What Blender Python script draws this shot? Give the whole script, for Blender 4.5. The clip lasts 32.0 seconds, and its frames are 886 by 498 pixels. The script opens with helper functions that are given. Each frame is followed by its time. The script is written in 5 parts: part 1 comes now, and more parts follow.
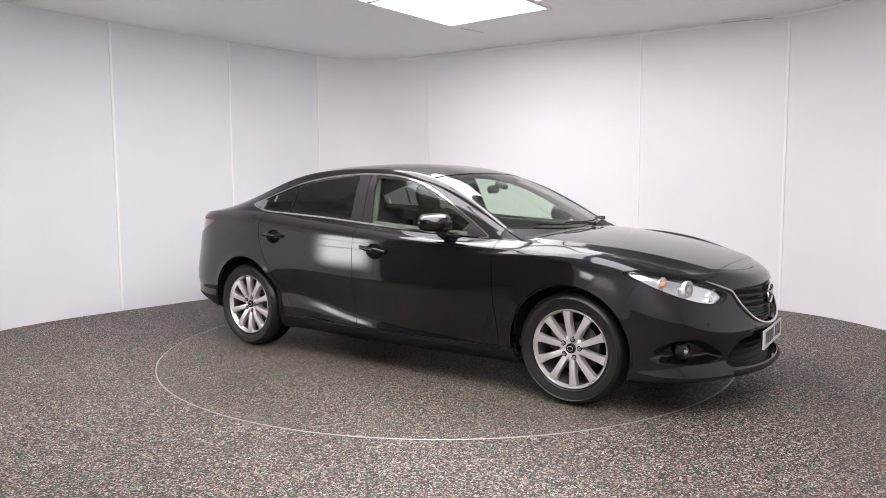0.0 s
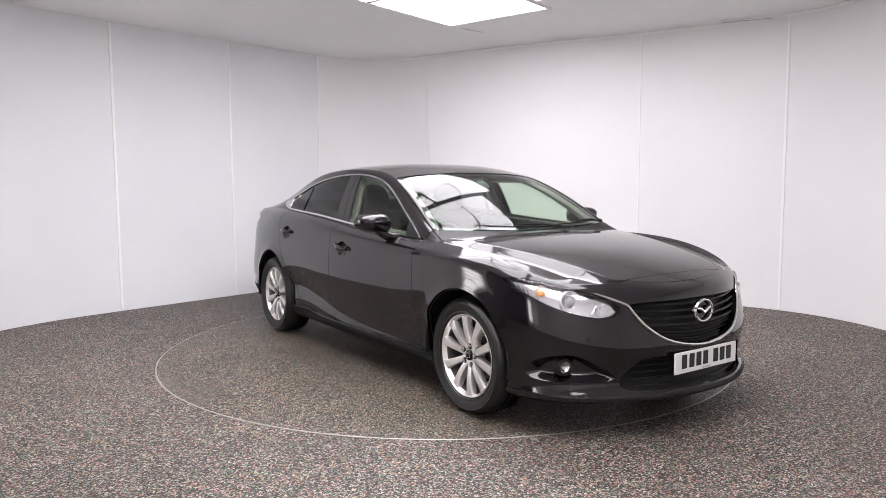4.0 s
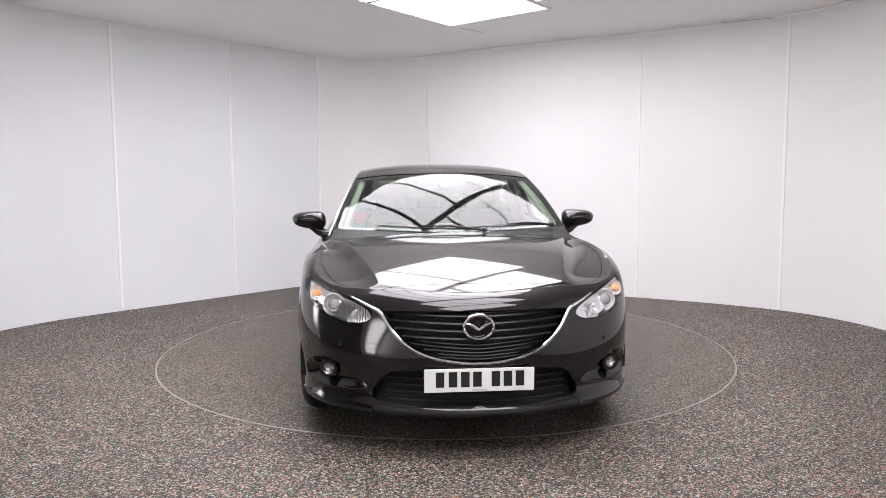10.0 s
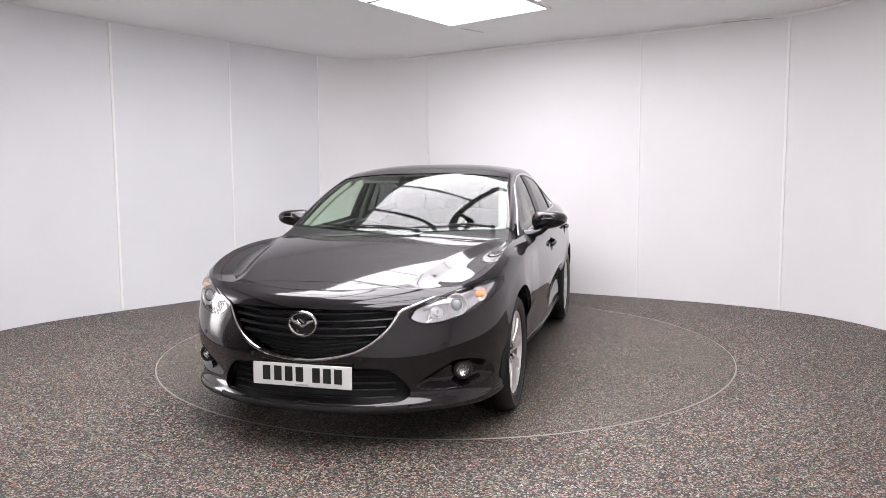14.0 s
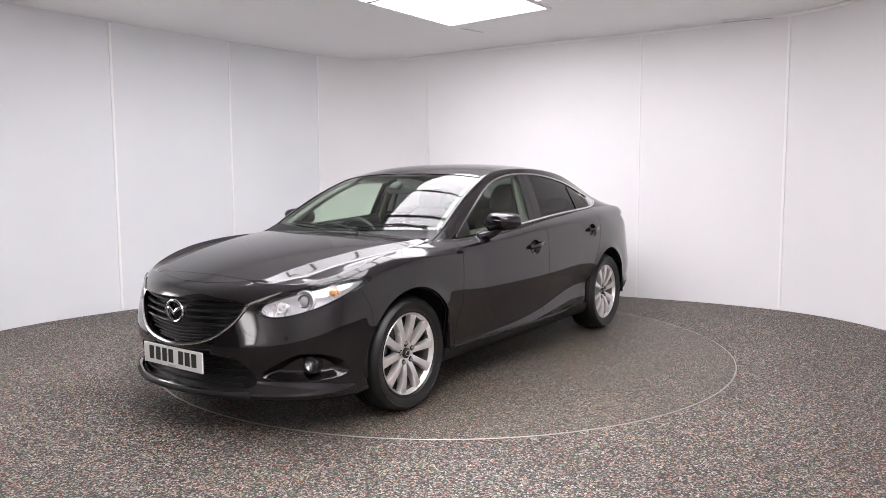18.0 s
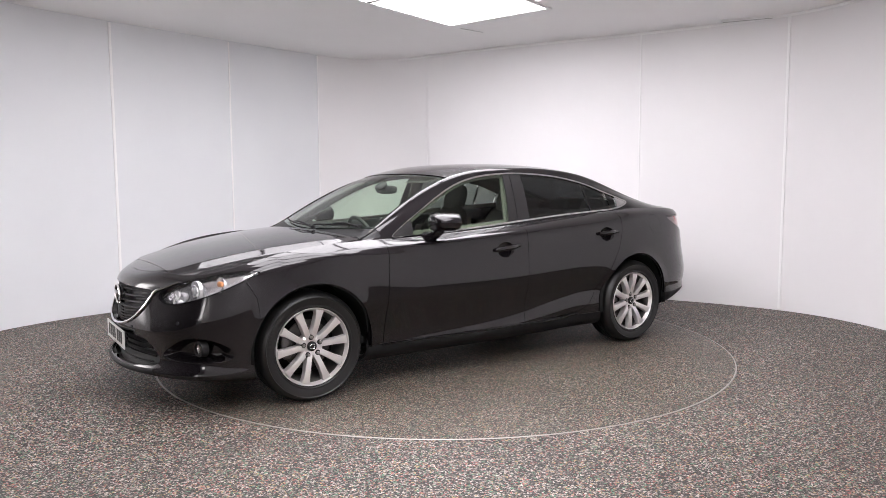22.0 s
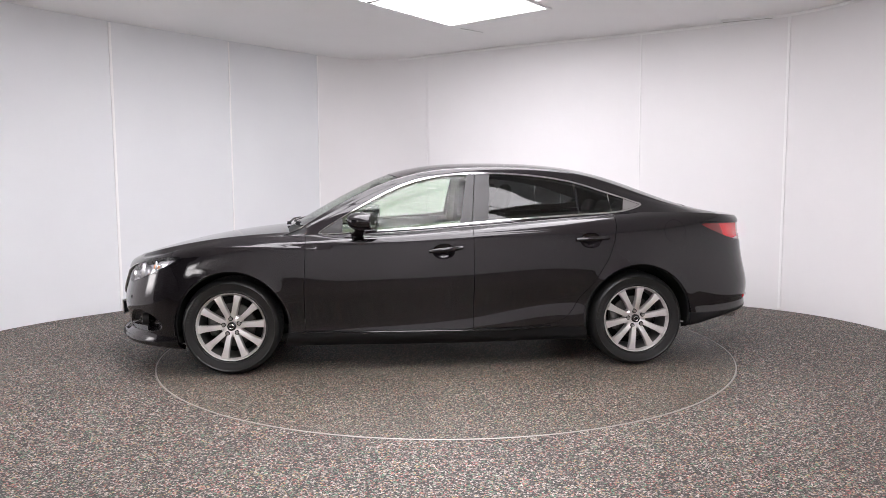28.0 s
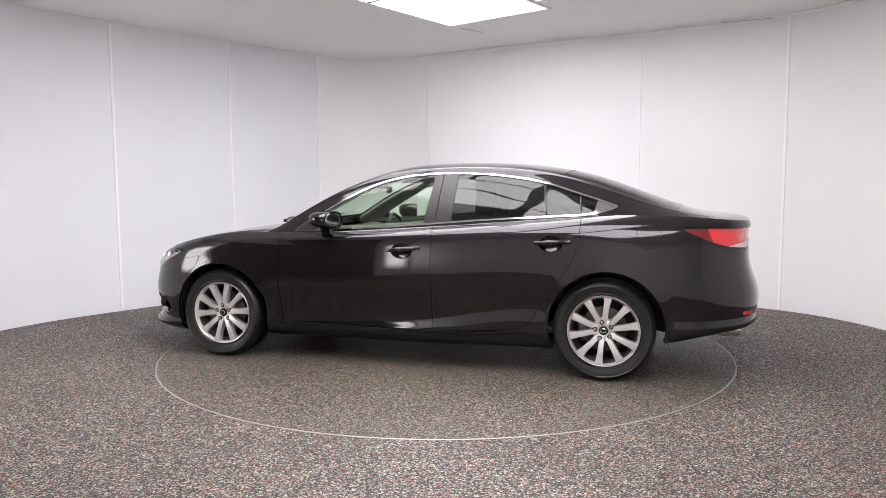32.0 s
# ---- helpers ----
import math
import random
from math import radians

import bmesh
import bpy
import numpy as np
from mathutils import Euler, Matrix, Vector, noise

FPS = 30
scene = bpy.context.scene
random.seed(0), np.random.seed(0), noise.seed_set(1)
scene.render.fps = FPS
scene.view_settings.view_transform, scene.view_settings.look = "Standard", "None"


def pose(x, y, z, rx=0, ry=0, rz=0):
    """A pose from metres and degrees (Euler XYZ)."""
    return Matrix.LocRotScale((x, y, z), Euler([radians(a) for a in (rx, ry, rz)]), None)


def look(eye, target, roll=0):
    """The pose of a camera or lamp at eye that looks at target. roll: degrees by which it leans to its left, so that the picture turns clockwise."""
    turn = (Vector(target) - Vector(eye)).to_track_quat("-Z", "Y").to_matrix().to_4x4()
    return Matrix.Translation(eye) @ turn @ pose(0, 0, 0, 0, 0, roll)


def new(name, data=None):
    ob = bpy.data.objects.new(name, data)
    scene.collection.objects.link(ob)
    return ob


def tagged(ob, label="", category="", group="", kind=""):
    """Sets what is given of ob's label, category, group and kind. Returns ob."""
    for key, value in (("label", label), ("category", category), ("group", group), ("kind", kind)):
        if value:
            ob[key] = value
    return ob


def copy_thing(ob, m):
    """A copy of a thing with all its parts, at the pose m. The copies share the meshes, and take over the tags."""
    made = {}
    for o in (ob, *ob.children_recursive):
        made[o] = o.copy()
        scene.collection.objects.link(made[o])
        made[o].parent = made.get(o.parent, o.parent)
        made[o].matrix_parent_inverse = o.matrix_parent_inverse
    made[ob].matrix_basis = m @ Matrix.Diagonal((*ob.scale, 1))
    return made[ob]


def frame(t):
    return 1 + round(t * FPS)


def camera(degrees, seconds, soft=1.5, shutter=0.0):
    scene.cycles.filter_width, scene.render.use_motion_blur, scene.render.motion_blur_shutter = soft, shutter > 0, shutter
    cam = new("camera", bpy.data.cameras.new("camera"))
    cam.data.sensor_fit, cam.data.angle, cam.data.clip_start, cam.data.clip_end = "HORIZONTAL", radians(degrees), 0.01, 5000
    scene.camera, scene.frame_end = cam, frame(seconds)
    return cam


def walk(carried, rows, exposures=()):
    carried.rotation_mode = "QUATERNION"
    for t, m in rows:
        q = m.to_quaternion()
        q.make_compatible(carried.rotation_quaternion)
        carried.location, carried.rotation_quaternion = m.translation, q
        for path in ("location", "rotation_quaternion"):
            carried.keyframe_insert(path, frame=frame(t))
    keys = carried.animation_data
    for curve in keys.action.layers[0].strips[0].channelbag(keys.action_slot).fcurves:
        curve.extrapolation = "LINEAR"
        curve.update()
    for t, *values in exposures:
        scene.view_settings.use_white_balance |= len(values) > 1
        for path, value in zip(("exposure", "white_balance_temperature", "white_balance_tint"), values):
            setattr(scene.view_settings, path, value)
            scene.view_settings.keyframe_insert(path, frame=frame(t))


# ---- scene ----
# One showroom turntable car, one still camera, a white rounded room under a light ceiling.

cam = camera(63.72, 32.0, soft=0.7)
EYE = Vector((0.0, -5.731, 1.301))
AIM = EYE + Vector((-0.0029 * 5, 0.9958 * 5, -0.0916 * 5))
STILL = look(EYE, AIM, roll=-0.31)
walk(cam, [(0.0, STILL), (32.0, STILL)], exposures=[(0.0, 0.2), (32.0, 0.2)])

# turntable and car share one slow, even turn (degrees)
START_TURN, TURN_RATE = -35.02, -5.0138
CAR_SHIFT = Vector((0.117, -0.050, 0.0))
TABLE_R = 2.207

# ---- world and light ----
world = bpy.data.worlds.new("world")
scene.world = world
world.use_nodes = True
world.node_tree.nodes["Background"].inputs[0].default_value = (0.9, 0.93, 1.0, 1)
world.node_tree.nodes["Background"].inputs[1].default_value = 0.15
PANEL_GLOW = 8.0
WINDOW_GLOW = 10.0


# ---- materials ----
def mat(name, color, rough=0.5, metal=0.0, **extra):
    m = bpy.data.materials.new(name)
    m.use_nodes = True
    b = m.node_tree.nodes["Principled BSDF"]
    b.inputs["Base Color"].default_value = (*color, 1)
    b.inputs["Roughness"].default_value = rough
    b.inputs["Metallic"].default_value = metal
    for k, v in extra.items():
        b.inputs[k.replace("_", " ")].default_value = v
    return m


def nodes_of(m):
    return m.node_tree.nodes, m.node_tree.links, m.node_tree.nodes["Principled BSDF"]


def ramp(nt, stops, mode="LINEAR"):
    r = nt.new("ShaderNodeValToRGB")
    r.color_ramp.interpolation = mode
    el = r.color_ramp.elements
    while len(el) < len(stops):
        el.new(0.5)
    for e, (pos, c) in zip(el, stops):
        e.position, e.color = pos, (*c, 1) if len(c) == 3 else c
    return r


def noise_rough(m, scale, lo, hi, bump=0.0, detail=4.0):
    """Roughness that wanders between lo and hi, with a fine relief."""
    nt, ln, b = nodes_of(m)
    tc, n = nt.new("ShaderNodeTexCoord"), nt.new("ShaderNodeTexNoise")
    n.inputs["Scale"].default_value, n.inputs["Detail"].default_value = scale, detail
    ln.new(tc.outputs["Object"], n.inputs["Vector"])
    mr = nt.new("ShaderNodeMapRange")
    mr.inputs["To Min"].default_value, mr.inputs["To Max"].default_value = lo, hi
    ln.new(n.outputs["Fac"], mr.inputs["Value"])
    ln.new(mr.outputs["Result"], b.inputs["Roughness"])
    if bump:
        bp = nt.new("ShaderNodeBump")
        bp.inputs["Strength"].default_value, bp.inputs["Distance"].default_value = bump, 0.01
        ln.new(n.outputs["Fac"], bp.inputs["Height"])
        ln.new(bp.outputs["Normal"], b.inputs["Normal"])
    return m


def tint_noise(m, scale, a, c, detail=5.0):
    """Base colour that drifts between two tones."""
    nt, ln, b = nodes_of(m)
    tc, n = nt.new("ShaderNodeTexCoord"), nt.new("ShaderNodeTexNoise")
    n.inputs["Scale"].default_value, n.inputs["Detail"].default_value = scale, detail
    ln.new(tc.outputs["Object"], n.inputs["Vector"])
    r = ramp(nt, [(0.3, a), (0.7, c)])
    ln.new(n.outputs["Fac"], r.inputs["Fac"])
    ln.new(r.outputs["Color"], b.inputs["Base Color"])
    return m


def fluted(m, scale):
    """Fine upright flutes, as in a pressed lamp reflector."""
    nt, ln, b = nodes_of(m)
    tc, wave, bp = nt.new("ShaderNodeTexCoord"), nt.new("ShaderNodeTexWave"), nt.new("ShaderNodeBump")
    wave.bands_direction, wave.wave_profile = "Y", "SIN"
    wave.inputs["Scale"].default_value, wave.inputs["Distortion"].default_value = scale, 1.5
    bp.inputs["Strength"].default_value, bp.inputs["Distance"].default_value = 0.12, 0.003
    ln.new(tc.outputs["Object"], wave.inputs["Vector"])
    ln.new(wave.outputs["Fac"], bp.inputs["Height"])
    ln.new(bp.outputs["Normal"], b.inputs["Normal"])
    return m


def speckle(name, rough, big, shade=1.0, warm=1.0):
    """Resin-bound rubber granules: small chips of several colours with dark gaps."""
    m = mat(name, (0.1, 0.1, 0.1), rough)
    nt, ln, b = nodes_of(m)
    tc = nt.new("ShaderNodeTexCoord")
    warp = nt.new("ShaderNodeTexNoise")
    warp.inputs["Scale"].default_value = 60
    mix = nt.new("ShaderNodeMix")
    mix.data_type, mix.blend_type = "RGBA", "LINEAR_LIGHT"
    mix.inputs["Factor"].default_value = 0.006
    ln.new(tc.outputs["Object"], mix.inputs[6])
    ln.new(tc.outputs["Object"], warp.inputs["Vector"])
    ln.new(warp.outputs["Color"], mix.inputs[7])
    v = nt.new("ShaderNodeTexVoronoi")
    v.inputs["Scale"].default_value = big
    ln.new(mix.outputs[2], v.inputs["Vector"])
    sep = nt.new("ShaderNodeSeparateColor")
    ln.new(v.outputs["Color"], sep.inputs["Color"])
    s = shade
    w = s / warm
    chips = ramp(nt, [(0.0, (0.007 * s, 0.007 * s, 0.007 * w)), (0.34, (0.035 * s, 0.031 * s, 0.029 * w)), (0.46, (0.14 * s, 0.125 * s, 0.114 * w)),
                      (0.60, (0.35 * s, 0.31 * s, 0.28 * w)), (0.74, (0.36 * s, 0.115 * s, 0.10 * w)), (0.80, (0.09 * s, 0.23 * s, 0.14 * w)),
                      (0.86, (0.58 * s, 0.54 * s, 0.49 * w)), (0.95, (0.44 * s, 0.33 * s, 0.16 * w))], "CONSTANT")
    ln.new(sep.outputs["Red"], chips.inputs["Fac"])
    edge = nt.new("ShaderNodeTexVoronoi")
    edge.feature = "DISTANCE_TO_EDGE"
    edge.inputs["Scale"].default_value = big
    ln.new(mix.outputs[2], edge.inputs["Vector"])
    gap = ramp(nt, [(0.0, (0.25, 0.25, 0.25)), (0.12, (1, 1, 1))])
    ln.new(edge.outputs["Distance"], gap.inputs["Fac"])
    mul = nt.new("ShaderNodeMix")
    mul.data_type, mul.blend_type = "RGBA", "MULTIPLY"
    mul.inputs["Factor"].default_value = 1.0
    ln.new(chips.outputs["Color"], mul.inputs[6])
    ln.new(gap.outputs["Color"], mul.inputs[7])
    stain = nt.new("ShaderNodeTexNoise")
    stain.inputs["Scale"].default_value, stain.inputs["Detail"].default_value = 1.3, 6
    ln.new(tc.outputs["Object"], stain.inputs["Vector"])
    wear = ramp(nt, [(0.3, (0.84, 0.80, 0.77)), (0.7, (1.13, 1.09, 1.06))])
    ln.new(stain.outputs["Fac"], wear.inputs["Fac"])
    mul2 = nt.new("ShaderNodeMix")
    mul2.data_type, mul2.blend_type = "RGBA", "MULTIPLY"
    mul2.inputs["Factor"].default_value = 1.0
    ln.new(mul.outputs[2], mul2.inputs[6])
    ln.new(wear.outputs["Color"], mul2.inputs[7])
    ln.new(mul2.outputs[2], b.inputs["Base Color"])
    bp = nt.new("ShaderNodeBump")
    bp.inputs["Strength"].default_value, bp.inputs["Distance"].default_value = 0.5, 0.004
    ln.new(edge.outputs["Distance"], bp.inputs["Height"])
    ln.new(bp.outputs["Normal"], b.inputs["Normal"])
    return m


def glow(name, color, strength):
    m = bpy.data.materials.new(name)
    m.use_nodes = True
    b = m.node_tree.nodes["Principled BSDF"]
    b.inputs["Base Color"].default_value = (0.8, 0.8, 0.8, 1)
    b.inputs["Emission Color"].default_value = (*color, 1)
    b.inputs["Emission Strength"].default_value = strength
    return m


def soft_glow(name, color, strength, wide, tall):
    """A daylit blind: bright over its middle, fading towards its four edges."""
    m = glow(name, color, strength)
    nt, ln, b = nodes_of(m)
    tc, sep = nt.new("ShaderNodeTexCoord"), nt.new("ShaderNodeSeparateXYZ")
    ln.new(tc.outputs["Object"], sep.inputs["Vector"])
    last = None
    for axis, half in (("Y", wide), ("Z", tall)):
        size, fade, mul = nt.new("ShaderNodeMath"), nt.new("ShaderNodeMapRange"), nt.new("ShaderNodeMath")
        size.operation, mul.operation, fade.interpolation_type = "ABSOLUTE", "MULTIPLY", "SMOOTHSTEP"
        fade.inputs["From Min"].default_value, fade.inputs["From Max"].default_value = half * 0.45, half
        fade.inputs["To Min"].default_value, fade.inputs["To Max"].default_value = 1.0, 0.06
        mul.inputs[1].default_value = strength
        ln.new(sep.outputs[axis], size.inputs[0])
        ln.new(size.outputs[0], fade.inputs["Value"])
        ln.new(fade.outputs["Result"], mul.inputs[0])
        if last:
            ln.new(last, mul.inputs[1])
        last = mul.outputs[0]
    ln.new(last, b.inputs["Emission Strength"])
    return m


def glass(name, color, rough=0.0, ior=1.75):
    """A thin tinted pane: clear see-through with a real surface reflection."""
    m = bpy.data.materials.new(name)
    m.use_nodes = True
    nt, ln = m.node_tree.nodes, m.node_tree.links
    nt.remove(nt["Principled BSDF"])
    tr, gl, lw, mx = (nt.new("ShaderNodeBsdfTransparent"), nt.new("ShaderNodeBsdfGlossy"), nt.new("ShaderNodeLayerWeight"), nt.new("ShaderNodeMixShader"))
    f0 = ((ior - 1) / (ior + 1)) ** 2
    lw.inputs["Blend"].default_value = 0.5
    fifth, gloss = nt.new("ShaderNodeMath"), nt.new("ShaderNodeMath")
    fifth.operation, gloss.operation = "POWER", "MULTIPLY_ADD"
    fifth.inputs[1].default_value, gloss.inputs[1].default_value, gloss.inputs[2].default_value = 5.0, 1 - f0, f0
    tr.inputs["Color"].default_value = (*color, 1)
    gl.inputs["Roughness"].default_value = rough
    ln.new(lw.outputs["Facing"], fifth.inputs[0])
    ln.new(fifth.outputs[0], gloss.inputs[0])
    ln.new(gloss.outputs[0], mx.inputs["Fac"])
    ln.new(tr.outputs["BSDF"], mx.inputs[1])
    ln.new(gl.outputs["BSDF"], mx.inputs[2])
    ln.new(mx.outputs["Shader"], nt["Material Output"].inputs["Surface"])
    return m


M_WALL = noise_rough(tint_noise(mat("wall_white", (0.8, 0.8, 0.8), 0.45), 1.2, (0.878, 0.865, 0.872), (0.908, 0.895, 0.902)), 3.0, 0.38, 0.52, 0.02)
# the left side's cooler cast and dimmer light, put into the wall colour
M_WALL_COOL_CAST = noise_rough(tint_noise(mat("wall_cool_cast", (0.8, 0.8, 0.8), 0.45), 1.2, (0.795, 0.81, 0.835), (0.83, 0.845, 0.865)), 3.0, 0.38, 0.52, 0.02)
# unseen dark stretch of the left wall, placed from black door reflections
M_DARK_PANEL = noise_rough(mat("dark_panel", (0.02, 0.02, 0.022), 0.6), 8, 0.55, 0.7)
M_CEIL = tint_noise(mat("ceiling_white", (0.78, 0.77, 0.77), 0.6), 1.5, (0.92, 0.915, 0.915), (0.945, 0.94, 0.94))
M_TRIM = mat("white_trim", (0.975, 0.97, 0.97), 0.35)
M_YELLOW = mat("yellow_label", (0.75, 0.62, 0.06), 0.5)
M_SEAM = mat("seam_grey", (0.55, 0.54, 0.54), 0.5)
M_FLOOR = speckle("granule_floor", 0.6, 128, 0.82, 0.97)
M_TABLE = speckle("granule_turntable", 0.5, 150, 0.72, 1.04)
M_EDGE = noise_rough(mat("worn_steel_edge", (0.44, 0.42, 0.40), 0.45, 0.8), 30, 0.38, 0.6)
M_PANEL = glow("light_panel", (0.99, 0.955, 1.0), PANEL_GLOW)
M_DAY = soft_glow("daylight_blind", (1.0, 0.95, 0.96), WINDOW_GLOW, 0.38, 0.73)
M_BEAM = mat("light_frame", (0.12, 0.12, 0.125), 0.5)

M_PAINT = noise_rough(mat("black_paint", (0.0032, 0.0027, 0.0034), 0.4, 0.0, Coat_IOR=1.53, Coat_Weight=1.0, Coat_Roughness=0.052, Specular_IOR_Level=0.08, Specular_Tint=(1.0, 0.80, 0.95, 1.0)), 220, 0.42, 0.52)
M_GAP = mat("dark_gap", (0.004, 0.004, 0.004), 0.8)
M_PLASTIC = noise_rough(mat("black_plastic", (0.008, 0.008, 0.009), 0.5, 0.0, Specular_IOR_Level=0.3), 300, 0.42, 0.6, 0.05)
M_GLOSS = mat("gloss_black", (0.006, 0.006, 0.007), 0.08)
M_CHROME = noise_rough(mat("chrome", (0.68, 0.68, 0.68), 0.08, 1.0), 60, 0.05, 0.14)
M_ALLOY = noise_rough(mat("silver_alloy", (0.80, 0.775, 0.765), 0.28, 0.74), 40, 0.24, 0.36)
# darkened alloy: on the rim barrel its shade is in the colour
M_ALLOY_DARK = mat("alloy_dark", (0.16, 0.155, 0.15), 0.45, 0.8)
M_DISC = noise_rough(mat("dull_disc_steel", (0.09, 0.085, 0.08), 0.5, 0.7), 60, 0.45, 0.6)
M_RUBBER = noise_rough(mat("tyre_rubber", (0.006, 0.006, 0.006), 0.4, 0.0, Specular_IOR_Level=0.5), 90, 0.32, 0.5, 0.06)
M_LETTER = mat("tyre_letter_grey", (0.028, 0.028, 0.027), 0.7)
M_STEEL = noise_rough(mat("brake_steel", (0.42, 0.40, 0.38), 0.35, 1.0), 70, 0.3, 0.5)
M_WS = glass("windscreen_glass", (0.82, 0.93, 0.84), 0.0, 1.65)
M_SIDEGLASS = glass("side_glass", (0.80, 0.91, 0.80), 0.0, 1.5)
M_PRIVACY = glass("privacy_glass", (0.16, 0.17, 0.17), 0.0, 1.58)
M_LENS = glass("lamp_lens", (0.985, 0.985, 0.99), 0.02, 1.32)
M_REFLECTOR = noise_rough(mat("lamp_reflector", (0.95, 0.95, 0.95), 0.2, 0.55), 40, 0.08, 0.22, 0.8, 1.0)
M_HOUSING = fluted(mat("lamp_housing", (0.78, 0.78, 0.80), 0.14, 0.88), 40)
M_FOG = noise_rough(mat("fog_reflector", (0.55, 0.54, 0.53), 0.15, 0.95), 60, 0.08, 0.2, 0.5)
M_AMBER = mat("amber_bulb", (0.90, 0.42, 0.18), 0.2)
M_RED = mat("red_lens", (0.72, 0.006, 0.012), 0.2, 0.0, Coat_Weight=1.0)
M_REDDARK = mat("deep_red_lens", (0.16, 0.002, 0.004), 0.15, 0.0, Coat_Weight=1.0)
M_CLEARRED = mat("clear_lens", (0.72, 0.60, 0.60), 0.15)
M_PILLAR = noise_rough(mat("satin_pillar", (0.016, 0.015, 0.016), 0.35), 150, 0.32, 0.42)
M_BEIGE = tint_noise(noise_rough(mat("cream_leather", (0.15, 0.13, 0.105), 0.5), 120, 0.45, 0.6, 0.1), 3, (0.12, 0.105, 0.085), (0.18, 0.155, 0.13))
M_SEAT = tint_noise(noise_rough(mat("charcoal_cloth", (0.03, 0.03, 0.03), 0.8), 160, 0.7, 0.9, 0.15), 5, (0.026, 0.024, 0.023), (0.045, 0.042, 0.040))
M_DASH = noise_rough(mat("dash_black", (0.035, 0.035, 0.037), 0.55), 200, 0.5, 0.65, 0.05)
M_LINER = mat("headlining", (0.15, 0.145, 0.13), 0.85)
M_SATIN = noise_rough(mat("satin_grey", (0.016, 0.015, 0.016), 0.5, 0.0, Specular_IOR_Level=0.2), 120, 0.48, 0.6)
M_SLAT = noise_rough(mat("satin_grille_black", (0.006, 0.006, 0.007), 0.35, 0.0, Specular_IOR_Level=0.35), 150, 0.3, 0.42)
M_PLATE = mat("plate_white", (0.80, 0.80, 0.785), 0.3)
M_PLATEBAR = mat("plate_black", (0.008, 0.008, 0.008), 0.4)


# ---- mesh kit ----
def link(name, V, F, material, parent=None, label="", smooth=True):
    me = bpy.data.meshes.new(name)
    me.from_pydata([tuple(map(float, v)) for v in V], [], [tuple(map(int, f)) for f in F])
    me.materials.append(material)
    if smooth:
        me.polygons.foreach_set("use_smooth", [True] * len(me.polygons))
    me.update()
    ob = new(name, me)
    if parent:
        ob.parent = parent
    if label:
        tagged(ob, label)
    return ob


def part(name, bm, material, parent=None, label="", smooth=False):
    me = bpy.data.meshes.new(name)
    bmesh.ops.recalc_face_normals(bm, faces=bm.faces)
    bm.to_mesh(me)
    bm.free()
    me.materials.append(material)
    if smooth:
        me.polygons.foreach_set("use_smooth", [True] * len(me.polygons))
        me.set_sharp_from_angle(angle=radians(38))
    ob = new(name, me)
    if parent:
        ob.parent = parent
    if label:
        tagged(ob, label)
    return ob


def box(sx, sy, sz, at=(0, 0, 0), bevel=0.0, turn=None, seg=2):
    bm = bmesh.new()
    bmesh.ops.create_cube(bm, size=1)
    bmesh.ops.scale(bm, vec=(sx, sy, sz), verts=bm.verts)
    if bevel:
        bmesh.ops.bevel(bm, geom=list(bm.edges), offset=bevel, segments=seg, affect="EDGES", profile=0.6)
    m = Matrix.Translation(at) @ (turn if turn else Matrix())
    bm.transform(m)
    return bm


def lathe(profile, n=48, axis="Y"):
    """A turned solid: (radius, along) pairs turned about an axis."""
    bm = bmesh.new()
    rings = []
    for r, a in profile:
        ring = []
        for i in range(n):
            t = 2 * math.pi * i / n
            c, s = r * math.cos(t), r * math.sin(t)
            ring.append(bm.verts.new({"Y": (c, a, s), "Z": (c, s, a), "X": (a, c, s)}[axis]))
        rings.append(ring)
    for p, q in zip(rings, rings[1:]):
        for i in range(n):
            j = (i + 1) % n
            bm.faces.new((p[i], p[j], q[j], q[i]))
    return bm


def tube(points, radius, n=8, closed=False, flat=1.0):
    """A round bar along points."""
    pts = [Vector(p) for p in points]
    bm = bmesh.new()
    rings = []
    m = len(pts)
    for k, p in enumerate(pts):
        a = pts[(k - 1) % m] if closed or k else pts[0]
        b = pts[(k + 1) % m] if closed or k < m - 1 else pts[-1]
        d = (b - a).normalized()
        up = Vector((0, 0, 1)) if abs(d.z) < 0.9 else Vector((0, 1, 0))
        u = d.cross(up).normalized()
        w = u.cross(d).normalized()
        r = radius[k] if isinstance(radius, (list, tuple)) else radius
        rings.append([bm.verts.new(p + u * r * math.cos(2 * math.pi * i / n) + w * r * flat * math.sin(2 * math.pi * i / n)) for i in range(n)])
    pairs = list(zip(rings, rings[1:])) + ([(rings[-1], rings[0])] if closed else [])
    for p, q in pairs:
        for i in range(n):
            j = (i + 1) % n
            bm.faces.new((p[i], p[j], q[j], q[i]))
    if not closed:
        bm.faces.new(rings[0])
        bm.faces.new(rings[-1][::-1])
    return bm


def merge(*bms):
    out = bmesh.new()
    for b in bms:
        tmp = bpy.data.meshes.new("tmp")
        b.to_mesh(tmp)
        b.free()
        out.from_mesh(tmp)
        bpy.data.meshes.remove(tmp)
    return out


